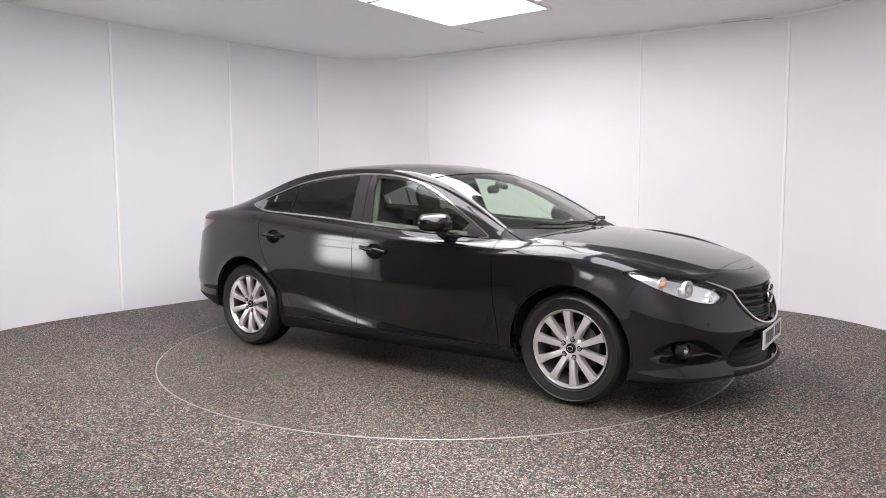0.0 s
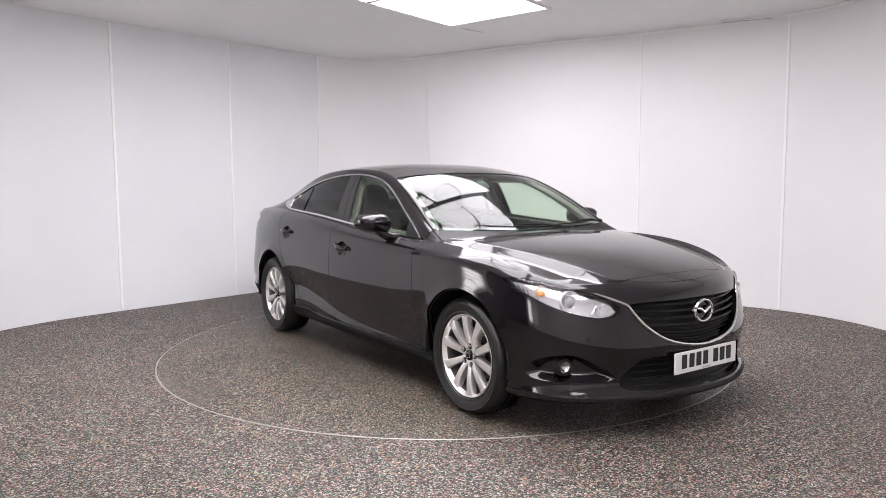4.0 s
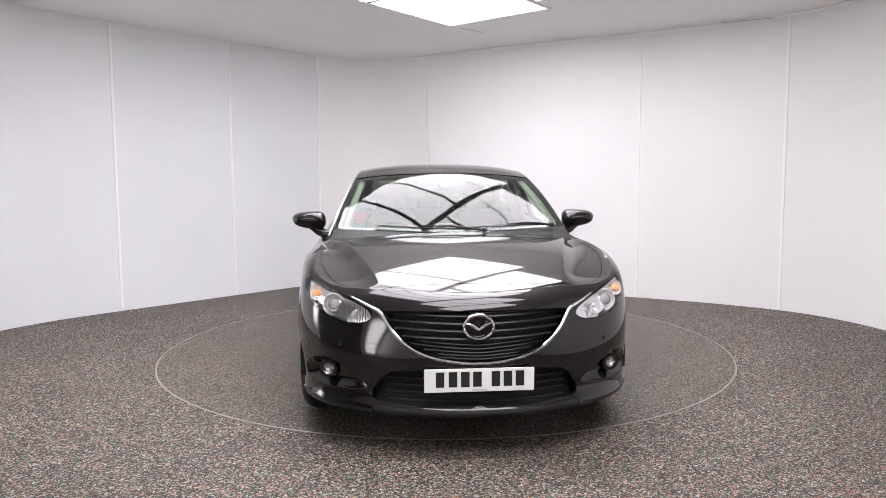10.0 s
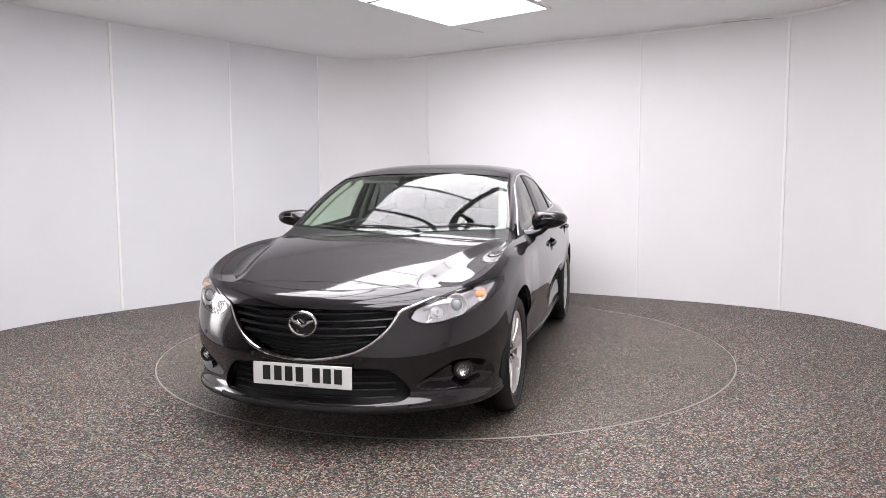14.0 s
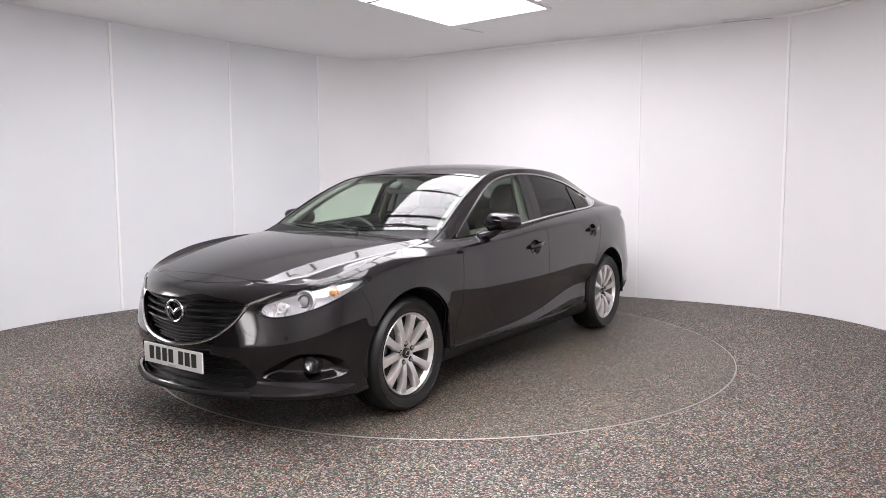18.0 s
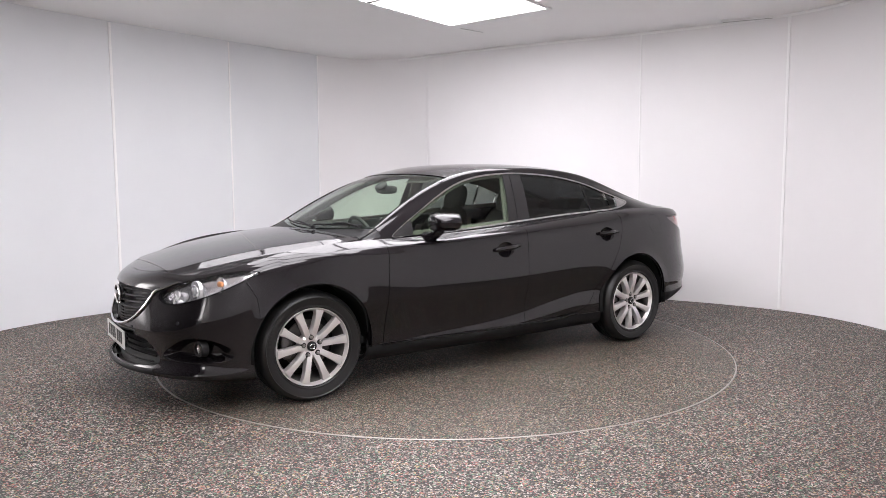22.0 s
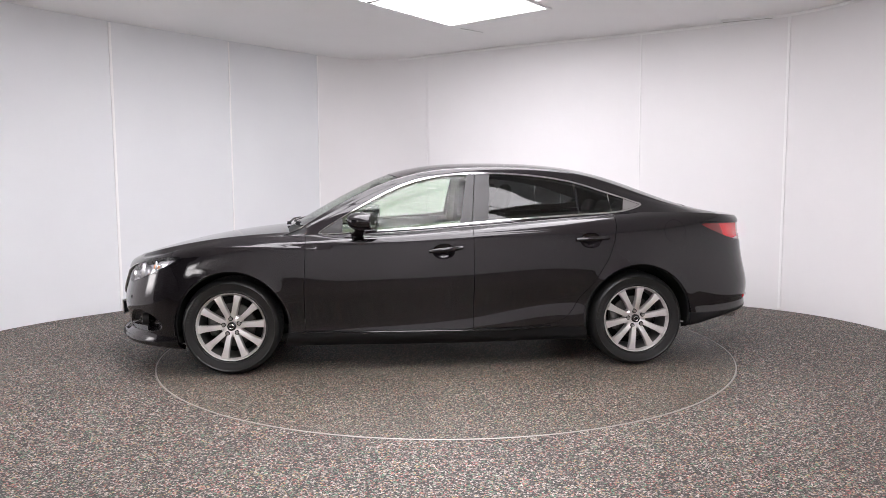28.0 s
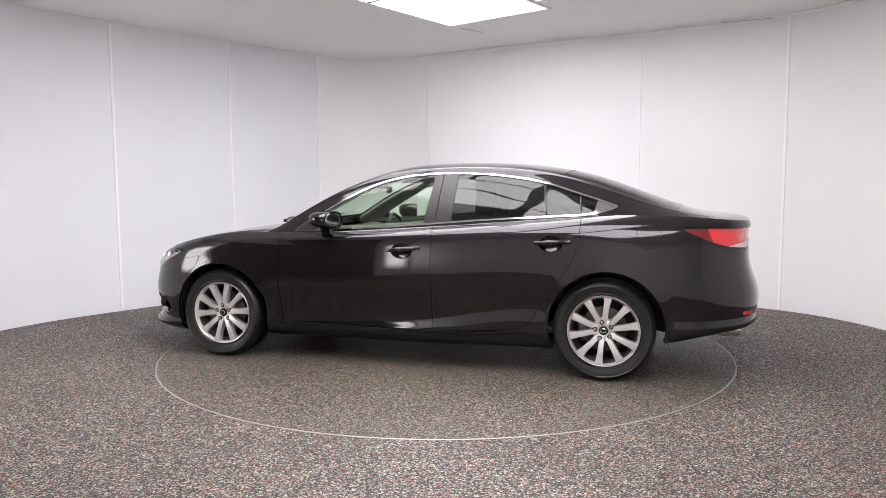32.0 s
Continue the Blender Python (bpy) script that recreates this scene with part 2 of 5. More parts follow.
def spline(xs, ys):
    """A natural cubic through (xs, ys); ys may be rows of values."""
    xs, ys = np.asarray(xs, float), np.asarray(ys, float)
    if xs[0] > xs[-1]:
        xs, ys = xs[::-1], ys[::-1]
    flat = ys.ndim == 1
    if flat:
        ys = ys[:, None]
    n, h = len(xs), np.diff(xs)
    a = np.eye(n)
    r = np.zeros_like(ys)
    for i in range(1, n - 1):
        a[i, i - 1:i + 2] = h[i - 1], 2 * (h[i - 1] + h[i]), h[i]
        r[i] = 6 * ((ys[i + 1] - ys[i]) / h[i] - (ys[i] - ys[i - 1]) / h[i - 1])
    k = np.linalg.solve(a, r)

    def at(x):
        x = np.atleast_1d(np.asarray(x, float))
        i = np.clip(np.searchsorted(xs, x) - 1, 0, n - 2)
        d, e = (x - xs[i])[:, None], (xs[i + 1] - x)[:, None]
        hi = h[i][:, None]
        v = (k[i] * e ** 3 + k[i + 1] * d ** 3) / (6 * hi) + (ys[i] / hi - k[i] * hi / 6) * e + (ys[i + 1] / hi - k[i + 1] * hi / 6) * d
        return v[:, 0] if flat else v
    return at


def grid_faces(rows, cols, wrap=False):
    return [(r * cols + c, r * cols + c + 1, (r + 1) * cols + c + 1, (r + 1) * cols + c) for r in range(rows - 1) for c in range(cols - 1)]


def clip(sheet, f):
    """The piece of a sheet (V, N, F) where the field f of its points is below zero; cuts run smoothly through its faces."""
    V, N, F = sheet
    d = f(V)
    inside = d <= 0
    out_v, out_n, out_f, index, cuts = [], [], [], {}, {}

    def keep(i):
        if i not in index:
            index[i] = len(out_v)
            out_v.append(V[i])
            out_n.append(N[i])
        return index[i]

    def cut(i, j):
        key = (i, j) if i < j else (j, i)
        if key not in cuts:
            a, b = key
            t = d[a] / (d[a] - d[b])
            cuts[key] = len(out_v)
            out_v.append(V[a] + t * (V[b] - V[a]))
            out_n.append(N[a] + t * (N[b] - N[a]))
        return cuts[key]
    for face in F:
        s = [inside[i] for i in face]
        if all(s):
            out_f.append([keep(i) for i in face])
        elif any(s):
            poly = []
            for a, b in zip(face, face[1:] + face[:1]):
                if inside[a]:
                    poly.append(keep(a))
                if inside[a] != inside[b]:
                    poly.append(cut(a, b))
            if len(poly) > 2:
                out_f.append(poly)
    if not out_v:
        return np.zeros((0, 3)), np.zeros((0, 3)), []
    return np.array(out_v), np.array(out_n), out_f


def normals_of(V, F):
    n = np.zeros_like(V)
    for f in F:
        p = V[list(f)]
        c = np.cross(p[2] - p[0], p[3] - p[1] if len(f) > 3 else p[1] - p[0])
        if len(f) == 3:
            c = np.cross(p[1] - p[0], p[2] - p[0])
        n[list(f)] += c
    return n / np.maximum(np.linalg.norm(n, axis=1, keepdims=True), 1e-9)


def panel(name, sheet, material, parent, label="", lift=0.0, depth=0.014, lap=True):
    """A body panel: the sheet, lifted along its normals, with a turned-in edge all round."""
    V, N, F = sheet
    if len(F) == 0:
        return None
    N = N / np.maximum(np.linalg.norm(N, axis=1, keepdims=True), 1e-9)
    P = V + N * lift
    F = [list(f) for f in F]
    verts = list(P)
    if depth:
        seen = {}
        for f in F:
            for a, b in zip(f, f[1:] + f[:1]):
                seen[(a, b)] = seen.get((a, b), 0) + 1
        rim = [(a, b) for (a, b) in seen if (b, a) not in seen]
        top, low = {}, {}
        for a, b in rim:
            for i in (a, b):
                if i not in top:
                    top[i] = len(verts)
                    verts.append(P[i])
                    low[i] = len(verts)
                    verts.append(P[i] - N[i] * depth)
        F += [[top[b], top[a], low[a], low[b]] for a, b in rim]
    return link(name, verts, F, material, parent, label)


def chaikin(poly, times=2, closed=True):
    p = [np.array(q, float) for q in poly]
    for _ in range(times):
        out = []
        m = len(p)
        for i in range(m if closed else m - 1):
            a, b = p[i], p[(i + 1) % m]
            out += [0.75 * a + 0.25 * b, 0.25 * a + 0.75 * b]
        p = out if closed else [p[0]] + out + [p[-1]]
    return np.array(p)


def sdf(points, poly):
    """Signed distance to a closed outline, negative inside."""
    P, Q = np.asarray(points, float), np.asarray(poly, float)
    best = np.full(len(P), 1e9)
    inside = np.zeros(len(P), bool)
    for a, b in zip(Q, np.roll(Q, -1, axis=0)):
        e = b - a
        w = P - a
        t = np.clip((w @ e) / max(e @ e, 1e-12), 0, 1)
        best = np.minimum(best, ((w - t[:, None] * e) ** 2).sum(1))
        hit = ((a[1] > P[:, 1]) != (b[1] > P[:, 1]))
        if hit.any():
            xi = a[0] + (P[:, 1] - a[1]) * (e[0] / (e[1] if abs(e[1]) > 1e-12 else 1e-12))
            inside ^= hit & (P[:, 0] < xi)
    return np.where(inside, -1, 1) * np.sqrt(best)


# ---- the room ----
CEIL = 2.94
PLAN = chaikin([(-4.1, -6.6), (-4.12, -2.0), (-4.12, 0.25), (-4.0, 0.64), (-3.77, 1.08), (-3.37, 1.57), (-3.02, 1.97), (-2.56, 2.5), (-2.15, 2.96), (-1.75, 3.4),
                (-1.4, 3.74), (-1.02, 3.9), (-0.55, 3.85), (-0.23, 3.63), (-0.22, 3.60), (-0.21, 3.59), (0.3, 3.29), (0.77, 3.01), (1.4, 2.69), (2.17, 2.29), (2.83, 1.91), (3.36, 1.48),
                (3.62, 1.14), (3.78, 0.76), (3.86, 0.38), (3.9, 0.0), (3.92, -2.0), (3.92, -6.6)], 2, closed=False)


def strip(points, z0, z1, thick):
    """An upright wall strip along plan points, its room face on them, its back set outwards."""
    pts = [Vector((*p, 0)) for p in points]
    bm = bmesh.new()
    cols = []
    for k, p in enumerate(pts):
        d = (pts[min(k + 1, len(pts) - 1)] - pts[max(k - 1, 0)]).normalized()
        out = Vector((-d.y, d.x, 0)) * thick
        cols.append([bm.verts.new((*(p.xy), z0)), bm.verts.new((*(p.xy), z1)), bm.verts.new((*((p + out).xy), z1)), bm.verts.new((*((p + out).xy), z0))])
    for a, b in zip(cols, cols[1:]):
        for i in range(4):
            j = (i + 1) % 4
            bm.faces.new((a[i], b[i], b[j], a[j]))
    bm.faces.new(cols[0])
    bm.faces.new(cols[-1][::-1])
    return bm


def plan_between(a, b):
    """The wall line from its nearest point to a, on to its nearest point to b."""
    seg = np.linalg.norm(np.diff(PLAN, axis=0), axis=1)
    s = np.r_[0, np.cumsum(seg)]

    def along(p):
        best = (1e9, 0)
        for i, (u, v) in enumerate(zip(PLAN, PLAN[1:])):
            e = v - u
            t = np.clip(((p - u) @ e) / (e @ e), 0, 1)
            best = min(best, (np.linalg.norm(u + t * e - p), s[i] + t * seg[i]))
        return best[1]
    sa, sb = along(np.array(a)), along(np.array(b))
    ss = np.r_[sa, s[(s > sa + 0.01) & (s < sb - 0.01)], sb]
    return np.stack([np.interp(ss, s, PLAN[:, 0]), np.interp(ss, s, PLAN[:, 1])], 1)


SEAMS = [(-4.1, -6.6), (-4.12, -5.55), (-4.12, -1.85), (-4.07, 0.42), (-3.36, 1.58), (-2.47, 2.6), (-1.62, 3.53), (-0.22, 3.605), (0.9, 2.94), (2.17, 2.29), (3.40, 1.44), (3.91, -1.0), (3.92, -3.6), (3.92, -6.6)]


def build_room():
    wall = tagged(new("wall_round"), "smooth white panelled studio wall with rounded corners", "wall", kind="structure")
    for k, (a, b) in enumerate(zip(SEAMS, SEAMS[1:])):
        line = plan_between(a, b)
        part("wall_panel", strip(line, 0.0, CEIL, 0.08), M_DARK_PANEL if k == 1 else M_WALL_COOL_CAST if k in (3, 4, 5) else M_WALL, wall, smooth=True)
    shown = [SEAMS[4], SEAMS[5], SEAMS[6], SEAMS[9], SEAMS[10]]
    for x, y in shown:
        i = int(np.argmin(np.linalg.norm(PLAN - np.array((x, y)), axis=1)))
        d = PLAN[min(i + 1, len(PLAN) - 1)] - PLAN[i - 1]
        ang_ = math.atan2(d[1], d[0])
        n = Vector((math.sin(ang_), -math.cos(ang_), 0))
        wide = (x, y) in (SEAMS[4], SEAMS[10])
        x, y = plan_between((x, y), (3.92, -6.6))[0]
        bead = box(0.026, 0.022, CEIL - 0.03, (0, 0, 0), 0.005) if wide else box(0.016, 0.014, CEIL - 0.03, (0, 0, 0), 0.003)
        bead.transform(Matrix.Translation((x + n.x * 0.004, y + n.y * 0.004, CEIL / 2)) @ Matrix.Rotation(ang_, 4, "Z"))
        part("joint_strip", bead, M_TRIM, wall, "thin white joint strip")
    back = new("wall_back", None)
    tagged(back, "plain white wall closing the studio", "wall", kind="structure")
    part("wall_panel", box(8.3, 0.1, CEIL, (-0.09, -6.65, CEIL / 2)), M_WALL, back)
    cornice = tagged(part("cornice_trim", strip(plan_between((-0.6, 3.85), (3.9, -0.6)) * 0.998, CEIL - 0.028, CEIL - 0.003, 0.012), M_TRIM), "slim white trim along the ceiling edge", "trim", kind="structure")

    # floor round the turntable pit
    bm = bmesh.new()
    n = 160
    inner = [bm.verts.new((TABLE_R * math.cos(2 * math.pi * i / n), TABLE_R * math.sin(2 * math.pi * i / n), 0)) for i in range(n)]
    pit = [bm.verts.new((v.co.x, v.co.y, -0.05)) for v in inner]
    outer = []
    for i in range(n):
        c, s = math.cos(2 * math.pi * i / n), math.sin(2 * math.pi * i / n)
        r = 7.2 / max(abs(c), abs(s))
        outer.append(bm.verts.new((r * c, r * s, 0)))
    for i in range(n):
        j = (i + 1) % n
        bm.faces.new((inner[i], outer[i], outer[j], inner[j]))
        bm.faces.new((inner[i], inner[j], pit[j], pit[i]))
    tagged(part("floor", bm, M_FLOOR), "speckled grey granule floor", "floor", kind="structure")

    # ceiling slab
    tagged(part("ceiling", box(9.0, 12.0, 0.1, (-0.1, -1.3, CEIL + 0.05)), M_CEIL), "smooth off-white ceiling", "ceiling", kind="structure")


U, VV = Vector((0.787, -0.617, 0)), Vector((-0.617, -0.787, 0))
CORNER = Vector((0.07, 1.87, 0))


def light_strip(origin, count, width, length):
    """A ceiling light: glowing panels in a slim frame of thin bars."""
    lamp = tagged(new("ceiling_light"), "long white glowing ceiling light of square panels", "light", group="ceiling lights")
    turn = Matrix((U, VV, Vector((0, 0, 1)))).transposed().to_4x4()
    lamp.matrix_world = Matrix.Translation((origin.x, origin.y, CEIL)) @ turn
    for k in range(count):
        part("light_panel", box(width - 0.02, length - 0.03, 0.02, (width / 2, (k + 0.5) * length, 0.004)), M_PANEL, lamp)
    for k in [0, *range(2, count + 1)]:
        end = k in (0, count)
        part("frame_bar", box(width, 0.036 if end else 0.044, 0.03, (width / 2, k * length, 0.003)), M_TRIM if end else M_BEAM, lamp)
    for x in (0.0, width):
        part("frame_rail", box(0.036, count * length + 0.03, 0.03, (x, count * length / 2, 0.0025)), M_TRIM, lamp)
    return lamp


def bright_window(name, place):
    """A tall daylit window: a bright blind in a slim frame."""
    w = tagged(new(name), "tall daylit window behind a white blind", "window", kind="structure")
    w.matrix_world = place @ Matrix.Translation((0, -0.06, 0))
    part("blind", box(0.012, 0.76, 1.46, (0.014, 0, 0)), M_DAY, w)
    for dy in (-0.405, 0.405):
        part("window_frame", box(0.035, 0.05, 1.56, (0.012, dy, 0), 0.004), M_TRIM, w)
    for dz in (-0.755, 0.755):
        part("window_frame", box(0.035, 0.76, 0.05, (0.0125, 0, dz), 0.004), M_TRIM, w)
    for dz in (-0.12, 0.13):
        part("glazing_bar", box(0.02, 0.60, 0.016, (0.016, 0, dz), 0.003), M_BEAM, w)


def build_ceiling_fittings():
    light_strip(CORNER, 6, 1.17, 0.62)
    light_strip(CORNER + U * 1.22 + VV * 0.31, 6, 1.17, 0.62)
    # unseen strip, added as fill where the car's shoulder reflects bright
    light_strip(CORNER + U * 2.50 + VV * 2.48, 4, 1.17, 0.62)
    # unseen strip near the camera, added to brighten the back wall
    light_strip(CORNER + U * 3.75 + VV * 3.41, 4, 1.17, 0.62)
    bright_window("window_1", Matrix.Translation((-4.105, -1.32, 1.10)))
    bright_window("window_2", Matrix.Translation((-4.105, -6.10, 1.10)))
    rail = tagged(new("ceiling_track"), "slim white track on the ceiling", "track")
    d = Vector((0.45, -0.2, 0)).normalized()
    turn = Matrix.Rotation(math.atan2(d.y, d.x), 4, "Z")
    part("track_body", box(0.50, 0.05, 0.022, (3.05, 1.62, CEIL - 0.011), 0.004, turn), M_TRIM, rail)
    part("track_slot", box(0.46, 0.012, 0.006, (3.05, 1.62, CEIL - 0.0235), 0, turn), M_SEAM, rail)
    joint = tagged(new("ceiling_joint"), "hairline joint strip in the ceiling", "trim")
    d = Vector((0.24, 0.2, 0)).normalized()
    part("joint_strip", box(0.32, 0.008, 0.004, (0.30, 2.12, CEIL - 0.002), 0, Matrix.Rotation(math.atan2(d.y, d.x), 4, "Z")), M_SEAM, joint)


def build_turntable():
    table = tagged(new("turntable"), "round flush turntable with granule top and steel rim", "turntable")
    bm = bmesh.new()
    n = 160
    r = TABLE_R - 0.008
    ring = [bm.verts.new((r * math.cos(2 * math.pi * i / n), r * math.sin(2 * math.pi * i / n), 0)) for i in range(n)]
    low = [bm.verts.new((v.co.x, v.co.y, -0.05)) for v in ring]
    bm.faces.new(ring)
    for i in range(n):
        bm.faces.new((ring[i], ring[(i + 1) % n], low[(i + 1) % n], low[i]))
    part("table_top", bm, M_TABLE, table)
    part("rim", lathe([(r - 0.005, -0.02), (r - 0.005, 0.001), (r + 0.001, 0.0018), (r + 0.004, 0.0), (r + 0.004, -0.03)], 160, "Z"), M_EDGE, table, "worn steel rim", smooth=True)
    return table


# ---- the car: surfaces ----
# plan outline at the widest level, front centre to rear centre
BASE = np.array([(2.36, 0), (2.335, 0.25), (2.245, 0.49), (2.08, 0.734), (1.85, 0.872), (1.6, 0.906), (1.415, 0.915), (1.0, 0.914), (0.4, 0.92), (-0.4, 0.92), (-1.0, 0.918),
                 (-1.415, 0.914), (-1.8, 0.888), (-2.1, 0.822), (-2.305, 0.68), (-2.410, 0.41), (-2.440, 0)])
SIDE_IN = [0.15, 0.068, 0.049, 0.054, 0.021, 0.0]
# per outline point: heights and insets of nine levels, low to high
LEVELS = [
    ([0.195, 0.215, 0.255, 0.31, 0.42, 0.50, 0.61, 0.726, 0.777], [0.10, 0.000, 0.012, 0.042, 0.024, 0.021, 0.034, 0.066, 0.145]),
    ([0.195, 0.215, 0.255, 0.31, 0.42, 0.50, 0.61, 0.728, 0.781], [0.10, 0.000, 0.012, 0.042, 0.024, 0.021, 0.034, 0.066, 0.145]),
    ([0.19, 0.212, 0.255, 0.31, 0.42, 0.50, 0.61, 0.728, 0.789], [0.10, 0.005, 0.012, 0.034, 0.014, 0.013, 0.034, 0.066, 0.128]),
    ([0.18, 0.212, 0.255, 0.32, 0.43, 0.53, 0.64, 0.735, 0.789], [0.10, 0.010, 0.015, 0.025, 0.008, 0.003, 0.021, 0.048, 0.092]),
    ([0.175, 0.215, 0.27, 0.36, 0.48, 0.60, 0.71, 0.79, 0.838], [0.10, 0.020, 0.015, 0.010, 0.002, 0.001, 0.013, 0.034, 0.080]),
    ([0.17, 0.22, 0.29, 0.40, 0.54, 0.66, 0.775, 0.86, 0.898], [0.12, 0.028, 0.020, 0.010, 0.0, 0.0, 0.008, 0.034, 0.082]),
    ([0.17, 0.225, 0.30, 0.42, 0.510, 0.605, 0.80, 0.888, 0.926], [0.13, 0.034, 0.022, 0.016, 0.006, 0.0, 0.010, 0.040, 0.095]),
    ([0.17, 0.225, 0.295, 0.385, 0.505, 0.605, 0.838, 0.910, 0.946], [0.15, 0.070, 0.058, 0.050, 0.019, 0.0] + [0.013, 0.040, 0.106]),
    ([0.17, 0.225, 0.270, 0.345, 0.515, 0.630, 0.860, 0.934, 0.968], SIDE_IN + [0.0125, 0.042, 0.115]),
    ([0.17, 0.225, 0.320, 0.415, 0.545, 0.670, 0.890, 0.978, 1.020], SIDE_IN + [0.0125, 0.044, 0.125]),
    ([0.175, 0.23, 0.38, 0.475, 0.575, 0.685, 0.905, 1.013, 1.062], SIDE_IN + [0.0125, 0.049, 0.135]),
    ([0.18, 0.235, 0.32, 0.44, 0.56, 0.67, 0.89, 1.030, 1.085], [0.13, 0.028, 0.022, 0.012, 0.003, 0.0, 0.015, 0.060, 0.140]),
    ([0.245, 0.275, 0.345, 0.45, 0.60, 0.75, 0.88, 1.02, 1.085], [0.14, 0.045, 0.020, 0.004, 0.0, 0.008, 0.022, 0.066, 0.128]),
    ([0.30, 0.335, 0.39, 0.47, 0.59, 0.72, 0.87, 1.01, 1.070], [0.14, 0.050, 0.020, 0.0, 0.0, 0.015, 0.030, 0.060, 0.105]),
    ([0.325, 0.355, 0.405, 0.48, 0.58, 0.69, 0.85, 1.00, 1.055], [0.14, 0.050, 0.020, 0.0, 0.0, 0.020, 0.045, 0.065, 0.100]),
    ([0.33, 0.36, 0.41, 0.48, 0.57, 0.66, 0.82, 0.99, 1.048], [0.14, 0.045, 0.020, 0.0, 0.0, 0.025, 0.065, 0.060, 0.078]),
    ([0.33, 0.36, 0.41, 0.48, 0.57, 0.66, 0.82, 0.99, 1.048], [0.14, 0.045, 0.020, 0.0, 0.0, 0.025, 0.070, 0.060, 0.073]),
]


def lower_sheet():
    full = np.vstack([BASE[:0:-1] * (1, -1), BASE, ])            # rear right ... front ... rear left
    key = np.r_[0, np.cumsum(np.linalg.norm(np.diff(full, axis=0), axis=1))]
    zs = np.array([LEVELS[abs(i)][0] for i in range(-16, 17)])
    ins = np.array([LEVELS[abs(i)][1] for i in range(-16, 17)])
    ns, nl = 720, 121
    s = np.linspace(0, key[-1], ns)
    xy = spline(key, full)(s)
    d = np.gradient(xy, axis=0)
    d /= np.linalg.norm(d, axis=1, keepdims=True)
    inward = np.stack([-d[:, 1], d[:, 0]], 1)
    if (inward[ns // 2] @ np.array([-1, 0])) < 0:
        inward = -inward
    z_at, in_at = spline(key, zs)(s), spline(key, ins)(s)
    lv = np.linspace(0, 8, nl)
    zz = spline(np.arange(9), z_at.T)(lv)
    ii = spline(np.arange(9), in_at.T)(lv)
    V = np.zeros((nl, ns, 3))
    V[:, :, :2] = xy[None] + inward[None] * ii[:, :, None]
    V[:, :, 2] = zz
    # the wing blade: a soft ridge from over the front wheel into the door
    x, z = V[:, :, 0], V[:, :, 2]
    ridge = 0.850 + (x - 0.72) * 0.046
    d = z - ridge
    grow = np.clip((x - 0.66) / 0.30, 0, 1) * np.clip((1.66 - x) / 0.35, 0, 1)
    lift = 0.012 * grow * np.where(d > 0, np.exp(-(d / 0.019) ** 2), np.exp(-(d / 0.28) ** 2))
    # the flame line: a sharp hollow along the lower doors, flaring out below it
    flame = 0.310 + 0.1014 * (0.52 - x)
    reach = np.clip((0.98 - x) / 0.4, 0, 1) * np.clip((x + 1.05) / 0.10, 0, 1)
    lift += reach * 0.05 * np.clip(flame - z, 0, 0.5 * np.maximum(flame - 0.225, 0.0))
    # the rear bumper's lower edge flares in the same way
    low = 0.418 + 0.05 * np.clip(-1.95 - x, 0, 0.4)
    lift += np.clip((-1.80 - x) / 0.08, 0, 1) * 0.40 * np.clip(low - z, 0, 0.055)
    # flared lips round the wheel openings
    for cx, cz, r0 in ((1.405, 0.340, 0.380), (-1.425, 0.345, 0.385)):
        k = np.clip((np.hypot(x - cx, z - cz) - r0) / 0.085, 0, 1)
        lift += 0.009 * (1 - k) ** 2 * np.clip((z - 0.40) / 0.15, 0, 1)
    V[:, :, :2] -= inward[None] * lift[:, :, None]
    F = [list(f) for f in grid_faces(nl, ns)]
    flat = V.reshape(-1, 3)
    N = normals_of(flat, F)
    if (N[(nl // 2) * ns + ns // 2] @ np.array([1, 0, 0])) < 0:
        N, F = -N, [f[::-1] for f in F]
    return (flat, N, F), V[-1]


LOWER, TOPROW = lower_sheet()
_half = TOPROW[TOPROW[:, 1] >= 0]
_half = _half[np.argsort(_half[:, 0])]


def belt(x):
    """Half width and height of the shoulder line at x."""
    return np.interp(x, _half[:, 0], _half[:, 1]), np.interp(x, _half[:, 0], _half[:, 2])


NOSE, TAIL = float(_half[-1, 0]), float(_half[0, 0])


def cross_sheet(xs, lines, qs):
    """A sheet from cross sections; lines(x) gives (y, z) rows from the shoulder to the middle."""
    rows = []
    for x in xs:
        y, z = lines(x, qs)
        rows.append(np.vstack([np.stack([np.full_like(y, x), y, z], 1), np.stack([np.full_like(y, x), -y, z], 1)[-2::-1]]))
    V = np.array(rows)
    n, m = V.shape[:2]
    F = [list(f) for f in grid_faces(n, m)]
    flat = V.reshape(-1, 3)
    N = normals_of(flat, F)
    if N[(n // 2) * m + m // 2][2] < 0:
        N, F = -N, [f[::-1] for f in F]
    return flat, N, F


def hood_mid(x):
    """Height of the bonnet's middle line, one even curve from nose to scuttle."""
    return np.polyval((-0.03520, -0.11074, -0.16441, 0.92979), np.atleast_1d(x) - 1.6)


